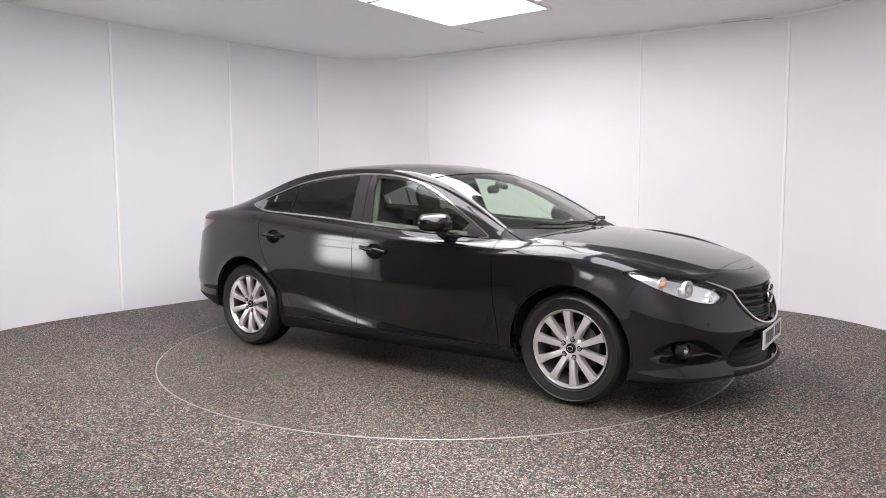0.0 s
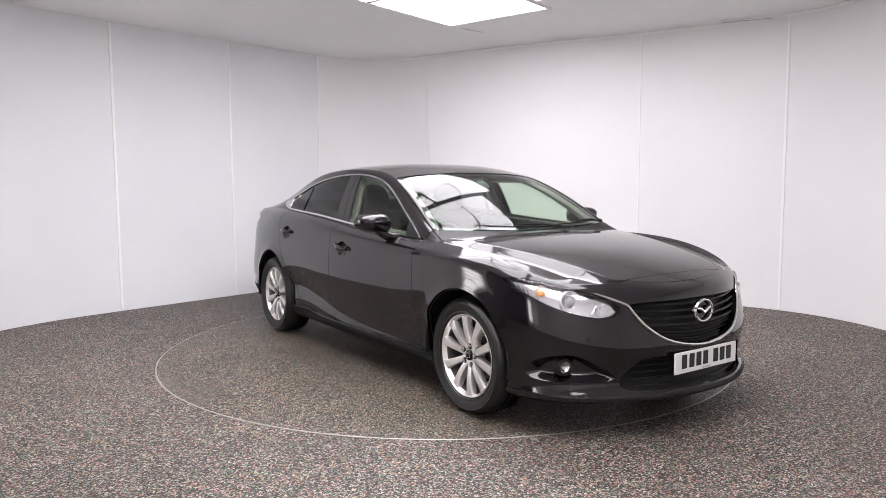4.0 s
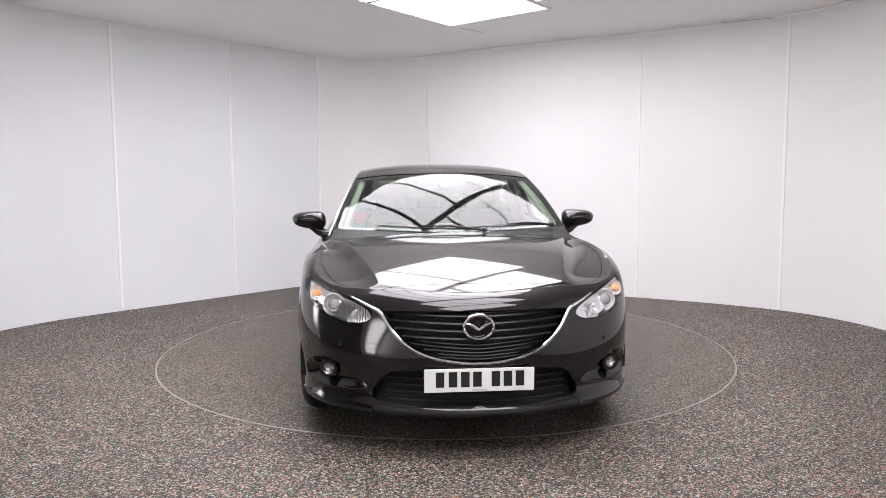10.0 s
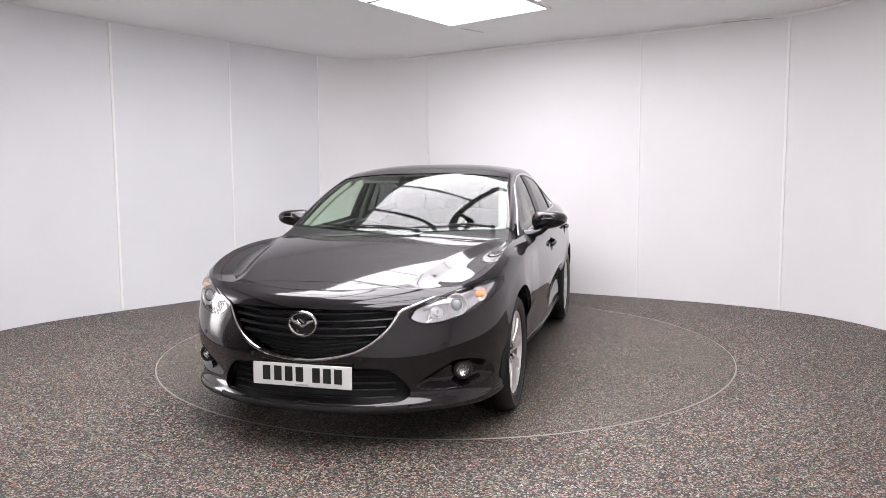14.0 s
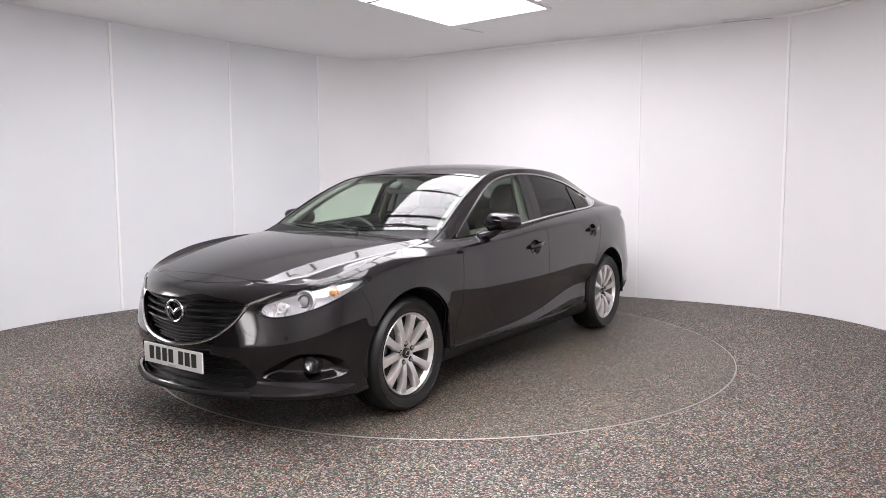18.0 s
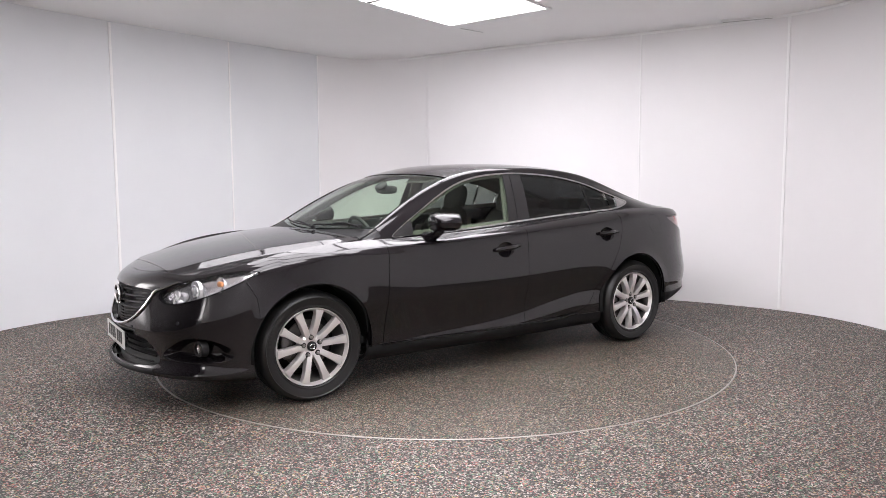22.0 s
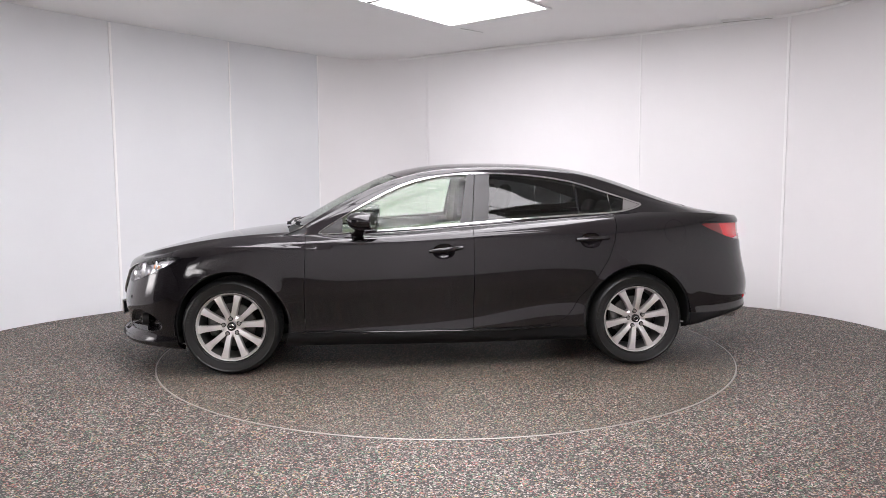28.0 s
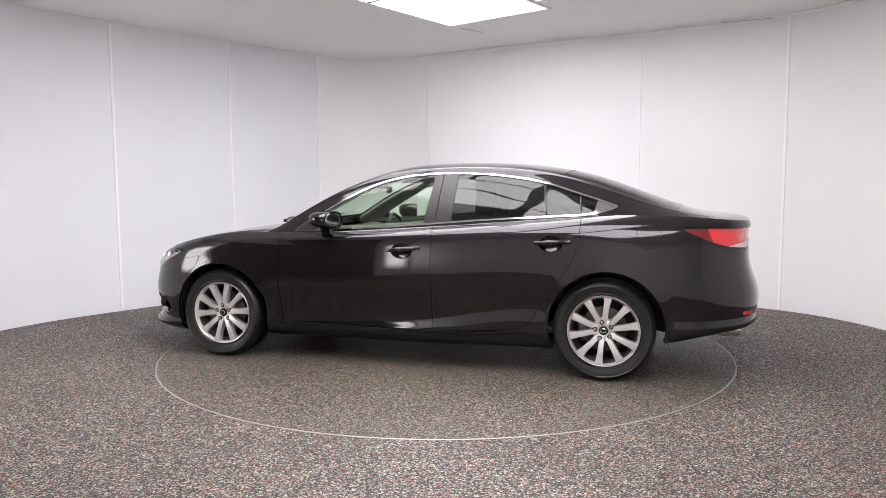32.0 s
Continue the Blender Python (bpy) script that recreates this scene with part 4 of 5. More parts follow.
def build_front(car, bumper):
    back = clip(LOWER, grown(GRILLE, 0.004))
    g = panel("grille", sunk(back, 0.065), M_PLASTIC, bumper, "black slatted grille with chrome edge", depth=0)
    halfw = spline([q[1] for q in GRILLE_EDGE], [q[0] for q in GRILLE_EDGE])
    for k, z0 in enumerate((0.672, 0.637, 0.602, 0.567, 0.542, 0.524, 0.506, 0.490, 0.476)):
        w = float(halfw(z0 + (0.004 if k < 4 else 0.002))[0]) - 0.012
        pts = []
        for y in np.linspace(-w, w, 25):
            z = z0 + (0.014 if k < 4 else 0.035) * (abs(y) / 0.42) ** 1.3 - (0.0 if k < 4 else 0.004)
            p, n = on_front(y, min(z, 0.692))
            pts.append((p[0] - 0.030 - 0.005 * (k > 3), y, z))
        part("slat", tube(pts, 0.0135 if k < 4 else 0.0062, 8, flat=0.62), M_SLAT, g, smooth=True)
    # frame lip round the opening
    chrome = []
    for y, z in [(-q[0], q[1]) for q in GRILLE_EDGE[:0:-1]] + GRILLE_EDGE:
        p, n = on_front(y, z)
        chrome.append(p + n * 0.004)
    line = spline(np.arange(len(chrome)), np.array(chrome))(np.linspace(0, len(chrome) - 1, 60))
    part("chrome_edge", tube(line, 0.0088, 8), M_CHROME, g, "chrome grille wing", smooth=True)
    for s in (-1, 1):
        pts = []
        for y, z in ((0.448, 0.678), (0.470, 0.692), (0.54, 0.722), (0.60, 0.748)):
            p, n = on_front(y * s, z)
            pts.append(p + n * 0.005)
        part("chrome_edge", tube(pts, [0.0088, 0.0085, 0.007, 0.003], 8), M_CHROME, g, "chrome wing tip", smooth=True)
    # badge: an oval ring with a plain winged bar
    bx = on_front(0, 0.63)[0][0] - 0.006
    ring = [(bx + 0.006, 0.070 * math.cos(t), 0.630 + 0.056 * math.sin(t)) for t in np.linspace(0, 2 * math.pi, 40)[:-1]]
    badge = part("badge", tube(ring, 0.0080, 8, closed=True), M_CHROME, bumper, "chrome oval badge", smooth=True)
    wings = [(bx + 0.006, -0.060, 0.648), (bx + 0.009, -0.030, 0.640), (bx + 0.010, 0.0, 0.618), (bx + 0.009, 0.030, 0.640), (bx + 0.006, 0.060, 0.648)]
    part("badge_bar", tube(wings, [0.005, 0.0115, 0.009, 0.0115, 0.005], 8), M_CHROME, badge, smooth=True)
    part("badge_back", moved(lathe([(0.0, 0.0), (0.062, 0.0), (0.066, -0.012)], 32, "X"), Matrix.Translation((bx - 0.004, 0, 0.63)) @ Matrix.Diagonal((1, 1, 0.82, 1))), M_GLOSS, badge)

    # lower intake
    low = clip(LOWER, grown(INTAKE, 0.004))
    inn = panel("lower_intake", sunk(low, 0.06), M_PLASTIC, bumper, "black lower air intake", depth=0)
    for z in (0.270, 0.304, 0.338, 0.372, 0.405):
        w = 0.44 - 0.3 * abs(z - 0.33)
        pts = [(on_front(y, z)[0][0] - 0.028, y, z) for y in np.linspace(-w, w, 17)]
        part("slat", tube(pts, 0.008, 6, flat=0.6), M_PLASTIC, inn, smooth=True)
    # number plate with plain bars
    px = on_front(0, 0.383)[0][0] + 0.018
    plate = part("number_plate", box(0.008, 0.52, 0.111, (px, 0, 0.383), 0.003), M_PLATE, bumper, "white number plate with black bars")
    part("plate_frame", box(0.012, 0.49, 0.085, (px - 0.010, 0, 0.383)), M_PLASTIC, plate)
    for k, y in enumerate((-0.186, -0.125, -0.067, -0.010, 0.077, 0.134, 0.191)):
        part("plate_bar", box(0.002, 0.040, 0.072, (px + 0.0048, y, 0.388), 0.0), M_PLATEBAR, plate)
    part("plate_mark", box(0.002, 0.07, 0.007, (px + 0.0048, 0.0, 0.337)), M_SEAM, plate)

    for s, half in ((1, LEFT), (-1, RIGHT)):
        # headlamp
        lamp_sheet = clip(clip(LOWER, HEADLIGHT), half)
        lamp = panel("headlight", sunk(lamp_sheet, 0.028), M_HOUSING, car, "clear headlamp with amber indicator", depth=0)
        V, N, F = lamp_sheet
        rimband = clip(lamp_sheet, outside(grown(HEADLIGHT, -0.005)))
        panel("bezel", sunk(rimband, 0.003), M_GLOSS, lamp, "black lamp bezel", depth=0.010)
        panel("lamp_tip", sunk(clip(lamp_sheet, lambda V: np.abs(V[:, 1]) - 0.525 - 0.5 * (V[:, 2] - 0.69)), 0.018), M_GLOSS, lamp, "black inner lamp tip", depth=0)
        panel("lens", lamp_sheet, M_LENS, lamp, "clear lens", depth=0)

        def spot(y, z, deep):
            p, n = on_front(y * s, z)
            d = (Vector(n) * 0.5 + Vector((1, 0, 0))).normalized()
            return Matrix.Translation(Vector(p) - d * deep) @ facing(d)
        bowl = [(0.012, -0.012), (0.036, -0.010), (0.048, 0.0), (0.052, 0.008), (0.056, 0.008), (0.057, -0.012)]
        part("projector", moved(lathe(bowl, 32, "X"), spot(0.695, 0.706, 0.028)), M_REFLECTOR, lamp, "chrome projector bowl", smooth=True)
        part("projector_ring", moved(lathe([(0.029, 0.0), (0.029, 0.009), (0.034, 0.009), (0.036, 0.0)], 32, "X"), spot(0.695, 0.706, 0.026)), M_CHROME, lamp, smooth=True)
        part("projector_lens", moved(blob((0.014, 0.029, 0.029), 20), spot(0.695, 0.706, 0.026)), mat("projector_lens", (0.35, 0.36, 0.37), 0.05, 0.0, Coat_Weight=1.0) if "projector_lens" not in bpy.data.materials else bpy.data.materials["projector_lens"], lamp, "glass projector ball", smooth=True)
        part("reflector", moved(merge(*[moved(lathe([(0.008, -0.02), (0.022, -0.012), (0.030, 0.004)], 20, "X"), Matrix.Translation((0.0, dy, dz))) for dy, dz in ((0, 0), (0.045, 0.014), (-0.02, -0.026), (0.03, -0.022))]), spot(0.578, 0.664, 0.026)), M_REFLECTOR, lamp, "faceted main-beam reflector", smooth=True)
        part("indicator", moved(blob((0.012, 0.023, 0.015), 14, 3.0), spot(0.792, 0.748, 0.024)), M_AMBER, lamp, "amber indicator", smooth=True)
        part("indicator_bowl", moved(lathe([(0.016, -0.008), (0.034, -0.002), (0.038, 0.006)], 24, "X"), spot(0.792, 0.750, 0.028)), M_REFLECTOR, lamp, smooth=True)

        # fog lamp in its bay
        bay = clip(clip(LOWER, grown(FOGBAY, 0.003)), half)
        nb = bay[1] / np.maximum(np.linalg.norm(bay[1], axis=1, keepdims=True), 1e-9)
        b = link("fog_bay", bay[0] - nb * np.clip(0.003 - FOGBAY(bay[0]) * 1.3, 0, 0.048)[:, None], bay[2], M_PAINT, bumper, "black fog lamp recess")
        p, n = on_front(0.722 * s, 0.378)
        m = Matrix.Translation(Vector(p) - Vector((0.030, 0, 0))) @ facing((1, 0.25 * s, 0))
        part("fog_light", moved(lathe([(0.0, -0.014), (0.012, -0.012), (0.024, -0.004), (0.030, 0.003)], 28, "X"), m), M_FOG, b, "round clear fog lamp", smooth=True)
        part("fog_ring", moved(lathe([(0.031, -0.03), (0.032, 0.012), (0.044, 0.010), (0.050, -0.03)], 28, "X"), m), M_PLASTIC, b, smooth=True)
        part("fog_lens", moved(blob((0.012, 0.031, 0.031), 20), m), M_LENS, b, "clear lens", smooth=True)
        # parking sensors
        for y, z in ((0.29, 0.468), (0.66, 0.525)):
            p, n = on_front(y * s, z)
            part("parking_sensor", moved(lathe([(0.0, 0.002), (0.010, 0.002), (0.012, -0.004)], 16, "X"), Matrix.Translation(p) @ facing(n)), M_PLASTIC, bumper)


def build_sides(car, doors):
    for side, s in (("left", 1), ("right", -1)):
        fd, rd, q = doors[side]
        half = LEFT if s > 0 else RIGHT
        for door, cup, (x0, z0), (x1, z1) in ((fd, CUP_F, (0.060, 0.836), (-0.172, 0.860)), (rd, CUP_R, (-0.970, 0.905), (-1.200, 0.917))):
            dish = clip(clip(LOWER, grown(cup, 0.002)), half)
            nn = dish[1] / np.maximum(np.linalg.norm(dish[1], axis=1, keepdims=True), 1e-9)
            bowl = dish[0] - nn * np.clip(0.002 - cup(dish[0]) * 0.7, 0, 0.024)[:, None]
            link("handle_cup", bowl, dish[2], M_PAINT, door, "dark handle recess")
            pts, rr = [], []
            for k in np.linspace(0, 1, 13):
                x, z = x0 + (x1 - x0) * k, z0 + (z1 - z0) * k
                p, n = on_side(x, z, s)
                pts.append(p + n * (0.006 + 0.026 * math.sin(math.pi * min(1, k * 1.15 + 0.05)) ** 0.7))
                rr.append(0.0095 + 0.004 * math.sin(math.pi * k))
            part("door_handle", tube(pts, rr, 10, flat=1.25), M_PAINT, door, "glossy black pull handle", smooth=True)
        # door mirror
        m = Matrix.Translation((0.50, s * 0.965, 1.048)) @ Matrix.Rotation(radians(-14 * s), 4, "Z")
        shell = blob((0.125, 0.115, 0.078), 32, 2.9)
        for v in shell.verts:
            k = (v.co.y * s + 0.11) / 0.22
            v.co.z *= 1.0 - 0.28 * k
            v.co.z += 0.014 * k
            v.co.x = max(v.co.x * (1.0 - 0.22 * k), -0.062)
            if v.co.z > 0.012:
                r = min(1.0, math.hypot(v.co.x / 0.125, v.co.y / 0.118))
                v.co.z = 0.012 + 0.056 * (1.0 - 0.25 * k) * (1 - r ** 4.5) ** 0.6
        shell.transform(m)
        mirror = part("door_mirror", shell, M_PAINT, fd, "glossy black door mirror", smooth=True)
        part("mirror_glass", moved(blob((0.004, 0.080, 0.045), 24, 3.0), m @ Matrix.Translation((-0.061, 0, 0.004))), M_CHROME, mirror, "mirror glass", smooth=True)
        foot = tube([(0.555, s * 0.800, 0.948), (0.552, s * 0.845, 0.952), (0.535, s * 0.895, 0.972), (0.520, s * 0.930, 1.005)], [0.046, 0.042, 0.038, 0.040], 14, flat=0.8)
        part("mirror_foot", foot, M_PAINT, mirror, smooth=True)
        part("indicator_strip", moved(blob((0.010, 0.050, 0.006), 12), m @ Matrix.Translation((0.108, s * 0.02, 0.012))), M_GLOSS, mirror, "dark side repeater", smooth=True)
        # bright strip along the door bottoms
        pts = []
        for x in np.linspace(0.93, -0.80, 40):
            p, n = on_side(x, 0.279 + (0.018 if x < -0.6 else 0.0) * (-0.6 - x) / 0.2, s)
            pts.append(p + n * 0.004)
        part("sill_strip", tube(pts, 0.006, 6), M_GLOSS, car, "thin gloss sill strip", smooth=True)
        # wheel arch liners
        for cx, cz in ((1.405, 0.340), (-1.425, 0.345)):
            bm = bmesh.new()
            rings = []
            for t in np.linspace(radians(-9), radians(189), 40):
                rings.append([bm.verts.new((cx + r * math.cos(t), s * y, cz + r * math.sin(t))) for r, y in ((0.383, 0.892), (0.397, 0.86), (0.397, 0.56), (0.10, 0.55))])
            for a, b in zip(rings, rings[1:]):
                for i in range(3):
                    bm.faces.new((a[i], a[i + 1], b[i + 1], b[i]))
            part("arch_liner", bm, M_GAP, car, "black wheel arch liner", smooth=True)
    # fuel flap on the near-side rear wing
    flap = clip(clip(LOWER, grown(FLAP, -0.0008)), LEFT)
    panel("fuel_flap", flap, M_PAINT, doors["left"][2], "round fuel flap", depth=0.01)


def build_tail(car, rear, lid):
    for s, half in ((1, LEFT), (-1, RIGHT)):
        sheet = clip(clip(LOWER, TAILLIGHT), half)
        sheet = clip(sheet, lambda V: 0.30 - np.abs(V[:, 1]))
        tip = lambda V: V[:, 0] + 2.075 - 0.4 * (V[:, 2] - 0.95)
        lamp = panel("tail_light", sunk(clip(sheet, tip), 0.010), M_RED, car, "red wrap-around tail lamp", depth=0.03)
        # front tip in a darker red than the rest of the lamp
        panel("lamp_tip", sunk(clip(sheet, outside(tip)), 0.010), M_REDDARK, lamp, "deep red lamp tip", depth=0.03)
        low = clip(sheet, lambda V: np.maximum(V[:, 2] - (0.915 - 0.035 * (V[:, 0] + 2.3) / 0.2), V[:, 0] + 2.10))
        panel("reversing_lens", sunk(low, 0.006), M_CLEARRED, lamp, "clear lower lens", depth=0.004)
        panel("lens_edge", sunk(clip(sheet, outside(grown(TAILLIGHT, -0.008))), 0.004), M_GLOSS, lamp, "black lamp edge", depth=0.01)
        p, n = nearest_on(LOWER, [1, 2], (0.56 * s, 0.32), lambda V: V[:, 0] < -1.5)
        pipe = lathe([(0.036, 0.12), (0.038, -0.005), (0.044, -0.008), (0.046, 0.0), (0.046, 0.12)], 28, "X")
        part("exhaust_tip", moved(pipe, Matrix.Translation((p[0] - 0.025, 0.56 * s, 0.325))), M_CHROME, rear, "chrome exhaust tip", smooth=True)
        p, n = nearest_on(LOWER, [1, 2], (0.66 * s, 0.46), lambda V: V[:, 0] < -1.5)
        part("rear_reflector", moved(box(0.010, 0.10, 0.022, (0, 0, 0), 0.004), Matrix.Translation(p) @ facing(n)), M_RED, rear, "red bumper reflector")


def build_wipers(car):
    for y0, y1, pivot in ((0.10, -0.50, 0.20), (0.62, 0.14, 0.66)):
        blade = []
        for y in np.linspace(y0, y1, 15):
            x = 1.070 - 0.155 * (y / 0.72) ** 2 - 0.010 * (y0 - y) / (y0 - y1)
            p, n = on_cabin(x, y)
            blade.append(Vector(p) + Vector(n) * 0.012)
        w = part("wiper", tube(blade, 0.0045, 6, flat=1.2), M_PLASTIC, car, "black windscreen wiper", smooth=True)
        mid = blade[7]
        px = 1.10 - 0.155 * (pivot / 0.72) ** 2
        q, n = on_cabin(px, pivot)
        start = Vector(q) + Vector(n) * 0.018
        part("wiper_arm", tube([start, (start + mid) / 2 + Vector((0.01, 0, 0.018)), mid + Vector((0, 0, 0.012))], [0.009, 0.006, 0.005], 8), M_PLASTIC, w, smooth=True)
        part("wiper_pivot", moved(lathe([(0.0, 0.016), (0.014, 0.014), (0.016, -0.01)], 16, "Z"), Matrix.Translation(start)), M_PLASTIC, w, smooth=True)


def build_inside(car):
    part("floor_pan", box(3.7, 1.36, 0.06, (0.15, 0, 0.215), 0.02), M_GAP, car, "black underbody")
    part("carpet", box(2.4, 1.50, 0.05, (-0.15, 0, 0.30), 0.02), M_DASH, car, "dark cabin carpet")
    part("tunnel", box(1.9, 0.24, 0.26, (0.05, 0, 0.42), 0.05), M_DASH, car, "dark centre console")
    # dashboard
    dash = bmesh.new()
    prof = [(0.98, 0.955), (0.86, 0.962), (0.72, 0.950), (0.60, 0.925), (0.52, 0.880), (0.50, 0.80), (0.54, 0.70), (0.60, 0.60), (0.98, 0.55)]
    cols = []
    for y in np.linspace(-0.74, 0.74, 25):
        hood = 0.050 * math.exp(-((y + 0.37) / 0.16) ** 2)
        pull = 0.10 * (abs(y) / 0.74) ** 3
        cols.append([dash.verts.new((x - pull * (x > 0.7) - (0.06 * math.exp(-((y + 0.37) / 0.16) ** 2) if 0.5 < x < 0.75 and z > 0.85 else 0), y, z - 0.030 + (hood if 0.55 < x < 0.75 and z > 0.9 else 0))) for x, z in prof])
    for a, b in zip(cols, cols[1:]):
        for i in range(len(prof)):
            j = (i + 1) % len(prof)
            dash.faces.new((a[i], a[j], b[j], b[i]))
    d = part("dashboard", dash, M_DASH, car, "dark moulded dashboard", smooth=True)
    part("screen", box(0.02, 0.17, 0.09, (0.50, 0.0, 0.865), 0.006), M_GLOSS, d, "dark centre screen")
    part("lower_trim", box(0.05, 1.30, 0.05, (0.52, 0, 0.76), 0.015), M_BEIGE, d, "dark beige dash band")
    # steering wheel on the right-hand side
    m = Matrix.Translation((0.40, -0.37, 0.865)) @ Matrix.Rotation(radians(-66), 4, "Y")
    ring = [m @ Vector((0.185 * math.cos(t), 0.185 * math.sin(t), 0)) for t in np.linspace(0, 2 * math.pi, 48)[:-1]]
    sw = part("steering_wheel", tube(ring, 0.0155, 10, closed=True), M_DASH, car, "black three-spoke steering wheel", smooth=True)
    part("wheel_hub", moved(blob((0.065, 0.075, 0.03), 20, 2.6), m), M_DASH, sw, smooth=True)
    for a in (90, -90, 180):
        t = radians(a)
        part("wheel_spoke", tube([m @ Vector((0.05 * math.cos(t), 0.05 * math.sin(t), 0)), m @ Vector((0.18 * math.cos(t), 0.18 * math.sin(t), 0))], 0.016, 8, flat=0.5), M_ALLOY_DARK, sw, smooth=True)
    part("steering_column", tube([(0.42, -0.37, 0.85), (0.60, -0.37, 0.77)], 0.04, 12), M_DASH, sw, smooth=True)
    # front seats, built once and mirrored
    for y in (-0.37, 0.37):
        seat = part("front_seat", moved(blob((0.27, 0.25, 0.09), 24, 3.2), Matrix.Translation((-0.05, y, 0.50)) @ Matrix.Rotation(radians(-8), 4, "Y")), M_SEAT, car, "charcoal cloth front seat", smooth=True)
        lean = Matrix.Translation((-0.30, y, 0.53)) @ Matrix.Rotation(radians(-20), 4, "Y")
        part("backrest", moved(blob((0.075, 0.24, 0.33), 24, 3.0), lean @ Matrix.Translation((0, 0, 0.28))), M_SEAT, seat, smooth=True)
        for k in (-1, 1):
            part("side_bolster", moved(blob((0.085, 0.045, 0.25), 16, 2.6), lean @ Matrix.Translation((0.05, 0.20 * k, 0.24))), M_SEAT, seat, smooth=True)
            part("headrest_post", tube([lean @ Vector((0, 0.06 * k, 0.56)), lean @ Vector((0.0, 0.06 * k, 0.68))], 0.007, 8), M_CHROME, seat)
        part("headrest", moved(blob((0.055, 0.135, 0.135), 20, 2.6), lean @ Matrix.Translation((0.01, 0, 0.675))), M_SEAT, seat, smooth=True)
        part("seat_base", box(0.42, 0.40, 0.18, (-0.06, y, 0.39), 0.03), M_DASH, seat)
    bench = part("rear_seat", moved(blob((0.26, 0.64, 0.09), 28, 4.0), Matrix.Translation((-0.98, 0, 0.52)) @ Matrix.Rotation(radians(-6), 4, "Y")), M_SEAT, car, "charcoal cloth rear bench", smooth=True)
    part("backrest", moved(blob((0.08, 0.62, 0.30), 28, 4.0), Matrix.Translation((-1.30, 0, 0.78)) @ Matrix.Rotation(radians(-24), 4, "Y")), M_SEAT, bench, smooth=True)
    for y in (-0.40, 0.0, 0.40):
        part("headrest", moved(blob((0.045, 0.12, 0.07), 18, 2.8), Matrix.Translation((-1.42, y, 1.09)) @ Matrix.Rotation(radians(-20), 4, "Y")), M_SEAT, bench, smooth=True)
    part("parcel_shelf", box(0.48, 1.10, 0.02, (-1.66, 0, 1.03), 0.006), M_DASH, car, "dark parcel shelf")
    # rear-view mirror and visors
    rv = part("rear_view_mirror", moved(blob((0.018, 0.115, 0.032), 20, 3.2), Matrix.Translation((0.38, -0.02, 1.255)) @ Matrix.Rotation(radians(12), 4, "Z")), M_DASH, car, "black rear-view mirror", smooth=True)
    part("mirror_stem", tube([(0.40, 0, 1.27), (0.45, 0, 1.295)], 0.012, 8), M_DASH, rv)
    part("sensor_pod", moved(blob((0.05, 0.045, 0.022), 16, 2.6), Matrix.Translation((0.44, 0, 1.285)) @ Matrix.Rotation(radians(27), 4, "Y")), M_DASH, rv, smooth=True)
    for y in (-0.33, 0.33):
        part("sun_visor", box(0.13, 0.30, 0.016, (0.27, y, 1.335), 0.008, Matrix.Rotation(radians(24), 4, "Y")), M_LINER, car, "cream sun visor")
    part("visor_label", box(0.05, 0.16, 0.002, (0.287, 0.33, 1.317), 0, Matrix.Rotation(radians(24), 4, "Y")), M_YELLOW, car, "yellow and white visor label")
    for s in (-1, 1):
        line = []
        for x in np.linspace(0.93, 0.26, 9):
            yr, zr = rail_at(x)[0]
            line.append((x - 0.02, s * (yr - 0.055), zr - 0.028))
        part("pillar_trim", tube(line, 0.024, 10, flat=0.8), M_LINER, car, "cream windscreen pillar trim", smooth=True)
    # door cards inside
    for s, half in ((1, LEFT), (-1, RIGHT)):
        sheet = clip(clip(LOWER, both(half, up_to(0, 0.88), up_to(0, -0.98, -1))), lambda V: 0.34 - V[:, 2])
        V, N, F = sunk(sheet, 0.075)
        V = V.copy()
        V[:, 1] = s * np.minimum(np.abs(V[:, 1]), 0.755)
        card = link("door_card", V, F, M_BEIGE, car, "dark beige door lining")
        part("arm_rest", box(0.9, 0.07, 0.05, (0.15, s * 0.74, 0.68), 0.015), M_DASH, card)
        part("card_top", box(1.75, 0.07, 0.09, (-0.2, s * 0.742, 0.972), 0.02, Matrix.Rotation(radians(3.0), 4, "Y")), M_DASH, card, "dark door top roll")
        for k, (x0, z0, x1, z1) in enumerate(((-0.22, 0.95, -0.27, 1.36),)):
            part("pillar_trim", tube([(x0, s * 0.735, z0), (x1, s * 0.595, z1)], 0.040, 10, flat=0.6), M_LINER, card, "cream pillar trim", smooth=True)
            part("seat_belt", tube([(x0 - 0.03, s * 0.69, z0 - 0.2), (x1 - 0.01, s * 0.565, z1 - 0.10)], 0.018, 8, flat=0.15), M_DASH, card)


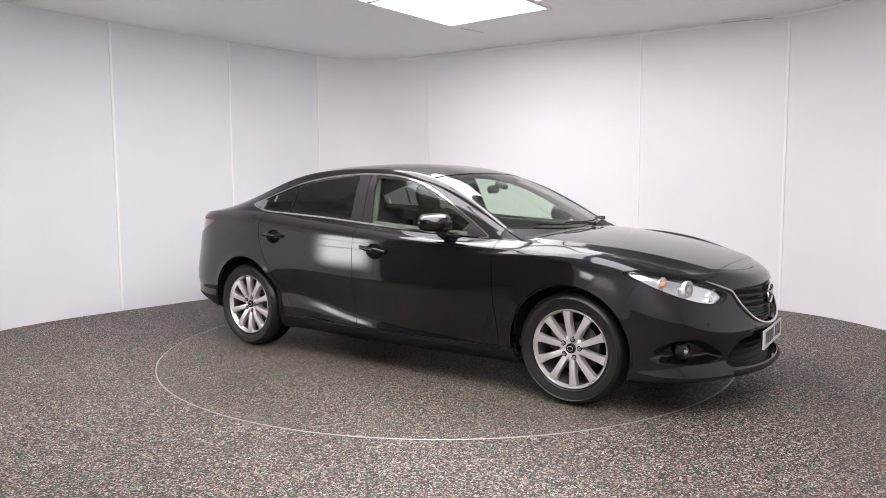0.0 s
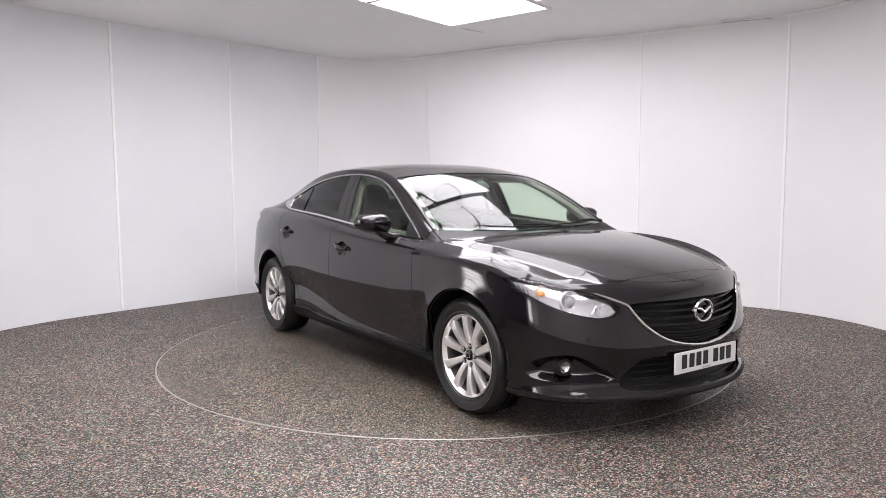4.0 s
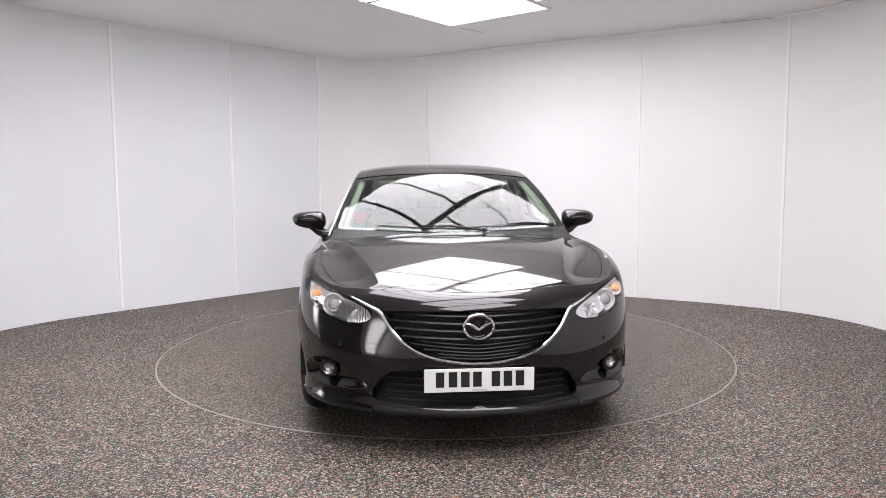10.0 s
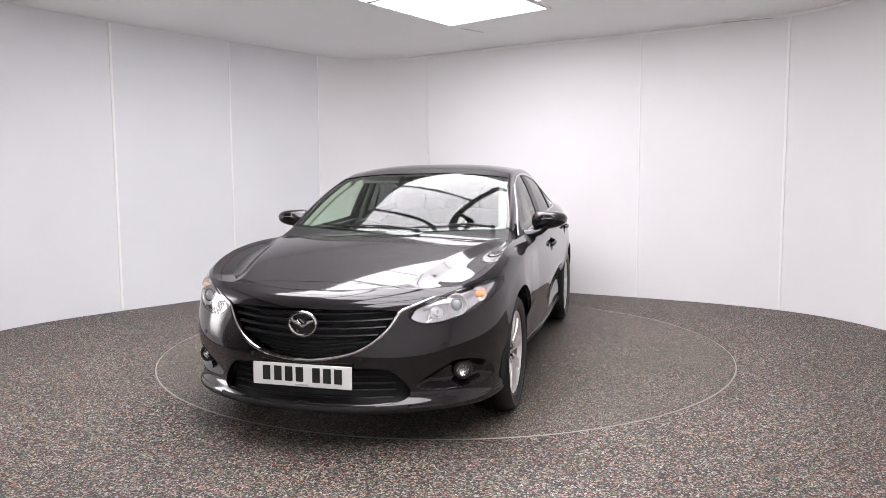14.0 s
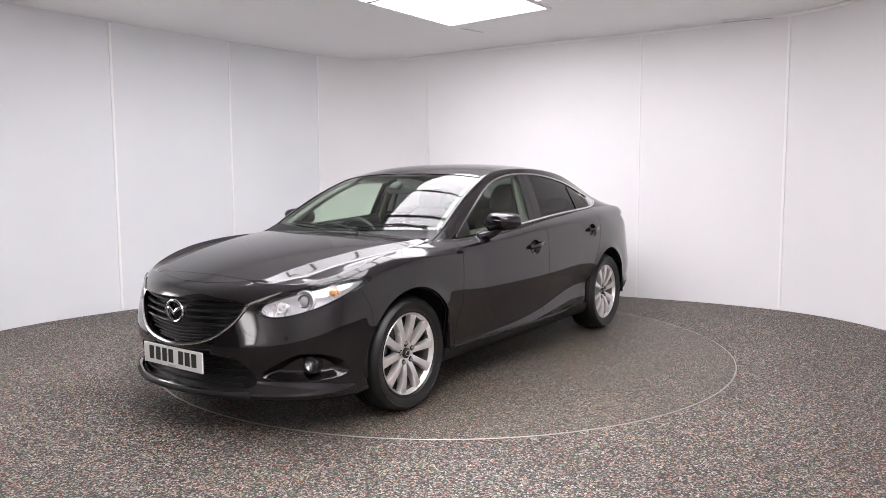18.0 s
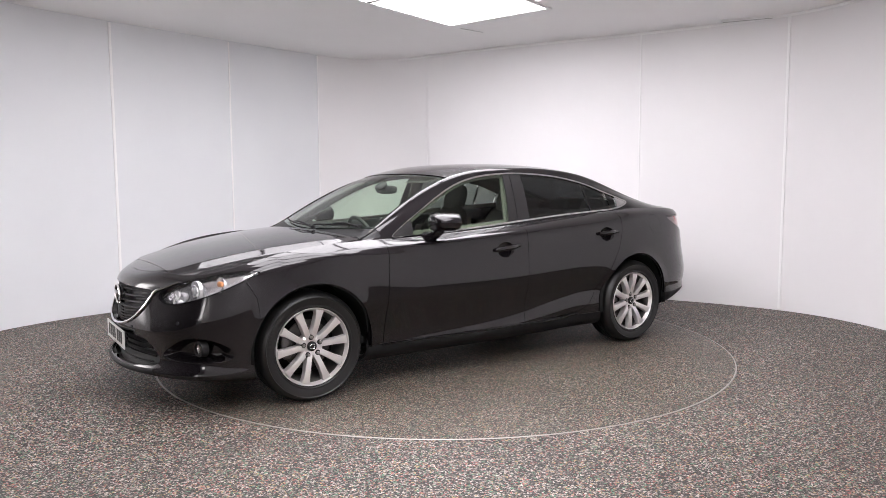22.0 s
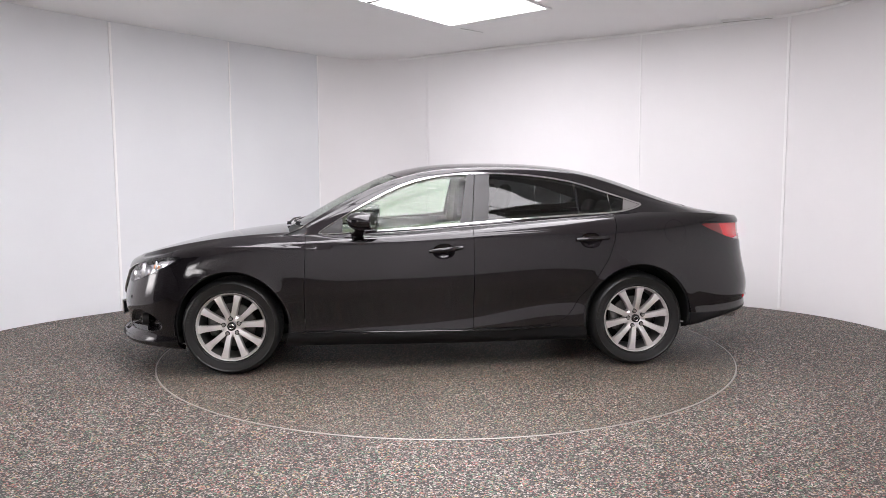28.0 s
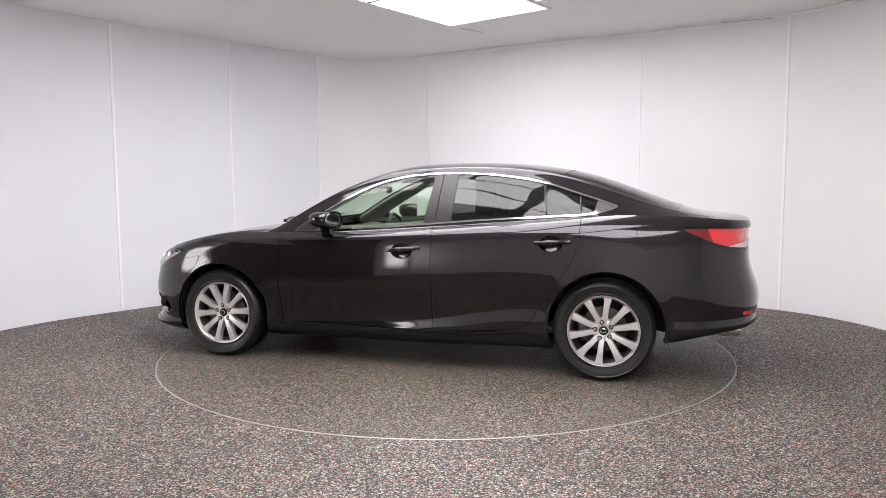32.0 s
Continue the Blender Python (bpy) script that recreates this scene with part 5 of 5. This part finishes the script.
def build_wheel(car):
    """A tyre on a ten-spoke alloy, its face towards -y, its centre at the origin."""
    wheel = tagged(new("wheel"), "silver ten-spoke alloy wheel")
    wheel.parent = car
    R = WHEEL_R
    prof = [(0.222, 0.030), (0.232, 0.012), (0.240, 0.003), (0.246, -0.007), (0.250, -0.008), (0.254, -0.0065), (0.270, -0.013), (0.290, -0.016), (0.296, -0.0165), (0.300, -0.0205), (0.304, -0.0165), (0.314, -0.008), (0.325, 0.010), (0.331, 0.030), (R, 0.052)]
    for y in (0.080, 0.115, 0.150):
        prof += [(R, y - 0.006), (R - 0.008, y - 0.005), (R - 0.008, y + 0.005), (R, y + 0.006)]
    prof += [(R, 0.175), (0.326, 0.205), (0.30, 0.228), (0.25, 0.222), (0.222, 0.20)]
    tyre = part("tyre", lathe(prof, 80), M_RUBBER, wheel, "black road tyre", smooth=True)
    for a in (133,):
        bars = []
        for k in range(9):
            t = radians(a + k * 4.2)
            bars.append(moved(box(0.011, 0.002, 0.014), Matrix.Translation((0.283 * math.cos(t), -0.0162, 0.283 * math.sin(t))) @ Matrix.Rotation(math.pi / 2 - t, 4, "Y")))
        part("sidewall_marking", merge(*bars), M_LETTER, tyre, "plain raised sidewall bars")
    rim = [(0.226, 0.030), (0.235, 0.010), (0.236, 0.002), (0.233, -0.001), (0.230, 0.000), (0.226, 0.010), (0.218, 0.026), (0.206, 0.06), (0.200, 0.14), (0.208, 0.20), (0.222, 0.205)]
    rimob = part("rim", lathe(rim[:7], 80), M_ALLOY, wheel, "silver alloy rim", smooth=True)
    part("rim_barrel", lathe(rim[6:], 80), M_ALLOY_DARK, rimob, "inner rim barrel with shade in its colour", smooth=True)
    for k in range(5):
        for side in (-1, 1):
            bm = bmesh.new()
            secs = []
            for u in np.linspace(0, 1, 9):
                r = 0.036 + (0.222 - 0.036) * u
                a = radians(90 + 72 * k) + side * radians(17.9 - 3.0 * (1 - u) ** 2.0)
                w = 0.0145 + 0.0085 * u ** 1.3 + 0.005 * max(0, u - 0.8) / 0.2 + 0.003 * (1 - u) ** 2
                y = 0.030 - 0.024 * u ** 0.8 - 0.008 * math.sin(math.pi * u)
                rad, tan = Vector((math.cos(a), 0, math.sin(a))), Vector((-math.sin(a), 0, math.cos(a)))
                c = rad * r
                dep = 0.055 - 0.02 * u
                secs.append([bm.verts.new(c + tan * dx + Vector((0, yy, 0))) for dx, yy in ((-w * 1.04, y + dep), (-w, y + 0.006), (-w * 0.90, y + 0.0005), (-w * 0.10, y - 0.0015), (w * 0.90, y + 0.001), (w, y + 0.007), (w * 1.04, y + dep))])
            for p, q in zip(secs, secs[1:]):
                for i in range(7):
                    j = (i + 1) % 7
                    bm.faces.new((p[i], p[j], q[j], q[i]))
            bm.faces.new(secs[0])
            bm.faces.new(secs[-1][::-1])
            part("spoke", bm, M_ALLOY, rimob, smooth=True)
    part("hub", lathe([(0.0, 0.030), (0.030, 0.030), (0.040, 0.024), (0.062, 0.026), (0.074, 0.036), (0.078, 0.08)], 40), M_ALLOY, rimob, smooth=True)
    cap = part("centre_cap", lathe([(0.0, 0.016), (0.022, 0.016), (0.029, 0.019), (0.031, 0.034)], 28), M_GLOSS, rimob, "black centre cap with silver mark", smooth=True)
    part("cap_mark", tube([(0.017 * math.cos(t), 0.0155, 0.014 * math.sin(t)) for t in np.linspace(0, 2 * math.pi, 24)[:-1]], 0.0022, 6, closed=True), M_CHROME, rimob, "silver oval mark")
    for k in range(5):
        t = radians(90 + 72 * k)
        m = Matrix.Translation((0.056 * math.cos(t), 0, 0.056 * math.sin(t)))
        # a black disc stands for the shade in the nut's recess
        part("nut_recess_shade", moved(lathe([(0.0, 0.0205), (0.0165, 0.0205), (0.0180, 0.030)], 16), m), M_GAP, rimob)
        part("wheel_nut", moved(lathe([(0.0, 0.010), (0.008, 0.010), (0.0108, 0.013), (0.0112, 0.03)], 6), m), M_STEEL, rimob)
    disc_ = part("brake_disc", lathe([(0.05, 0.095), (0.145, 0.095), (0.150, 0.098), (0.150, 0.115), (0.05, 0.115)], 48), M_DISC, wheel, "steel brake disc", smooth=True)
    part("caliper", moved(blob((0.035, 0.03, 0.085), 16, 3.0), Matrix.Translation((-0.135, 0.10, 0.02))), M_ALLOY_DARK, wheel, "grey brake caliper", smooth=True)
    part("barrel_back", lathe([(0.0, 0.16), (0.20, 0.16)], 40), M_GAP, wheel, "dark wheel back")
    return wheel


def build_car():
    car = tagged(new("car"), "glossy black four-door saloon car parked on a turntable", "car")
    bumper, rear, lid, doors = build_shell(car)
    build_front(car, bumper)
    build_sides(car, doors)
    build_tail(car, rear, lid)
    build_wipers(car)
    build_inside(car)
    wheel = build_wheel(car)
    for x, s, roll in ((WHEEL_X, -1, -12), (-WHEEL_X, -1, -17), (WHEEL_X, 1, 5), (-WHEEL_X, 1, 11)):
        m = Matrix.Translation((x, s * (HUB_Y + 0.014), WHEEL_R)) @ Matrix.Rotation(0 if s < 0 else math.pi, 4, "Z") @ Matrix.Rotation(radians(-roll), 4, "Y")
        if (x, s) == (WHEEL_X, -1):
            wheel.matrix_basis = m
        else:
            copy_thing(wheel, m)
    return car


build_room()
build_ceiling_fittings()
table = build_turntable()
car = build_car()


def motions():
    rows_table, rows_car = [], []
    for k in range(17):
        t = 2.0 * k
        turn = Matrix.Rotation(radians(START_TURN + TURN_RATE * t), 4, "Z")
        rows_table.append((t, turn))
        rows_car.append((t, turn @ Matrix.Translation(CAR_SHIFT)))
    walk(table, rows_table)
    walk(car, rows_car)


motions()
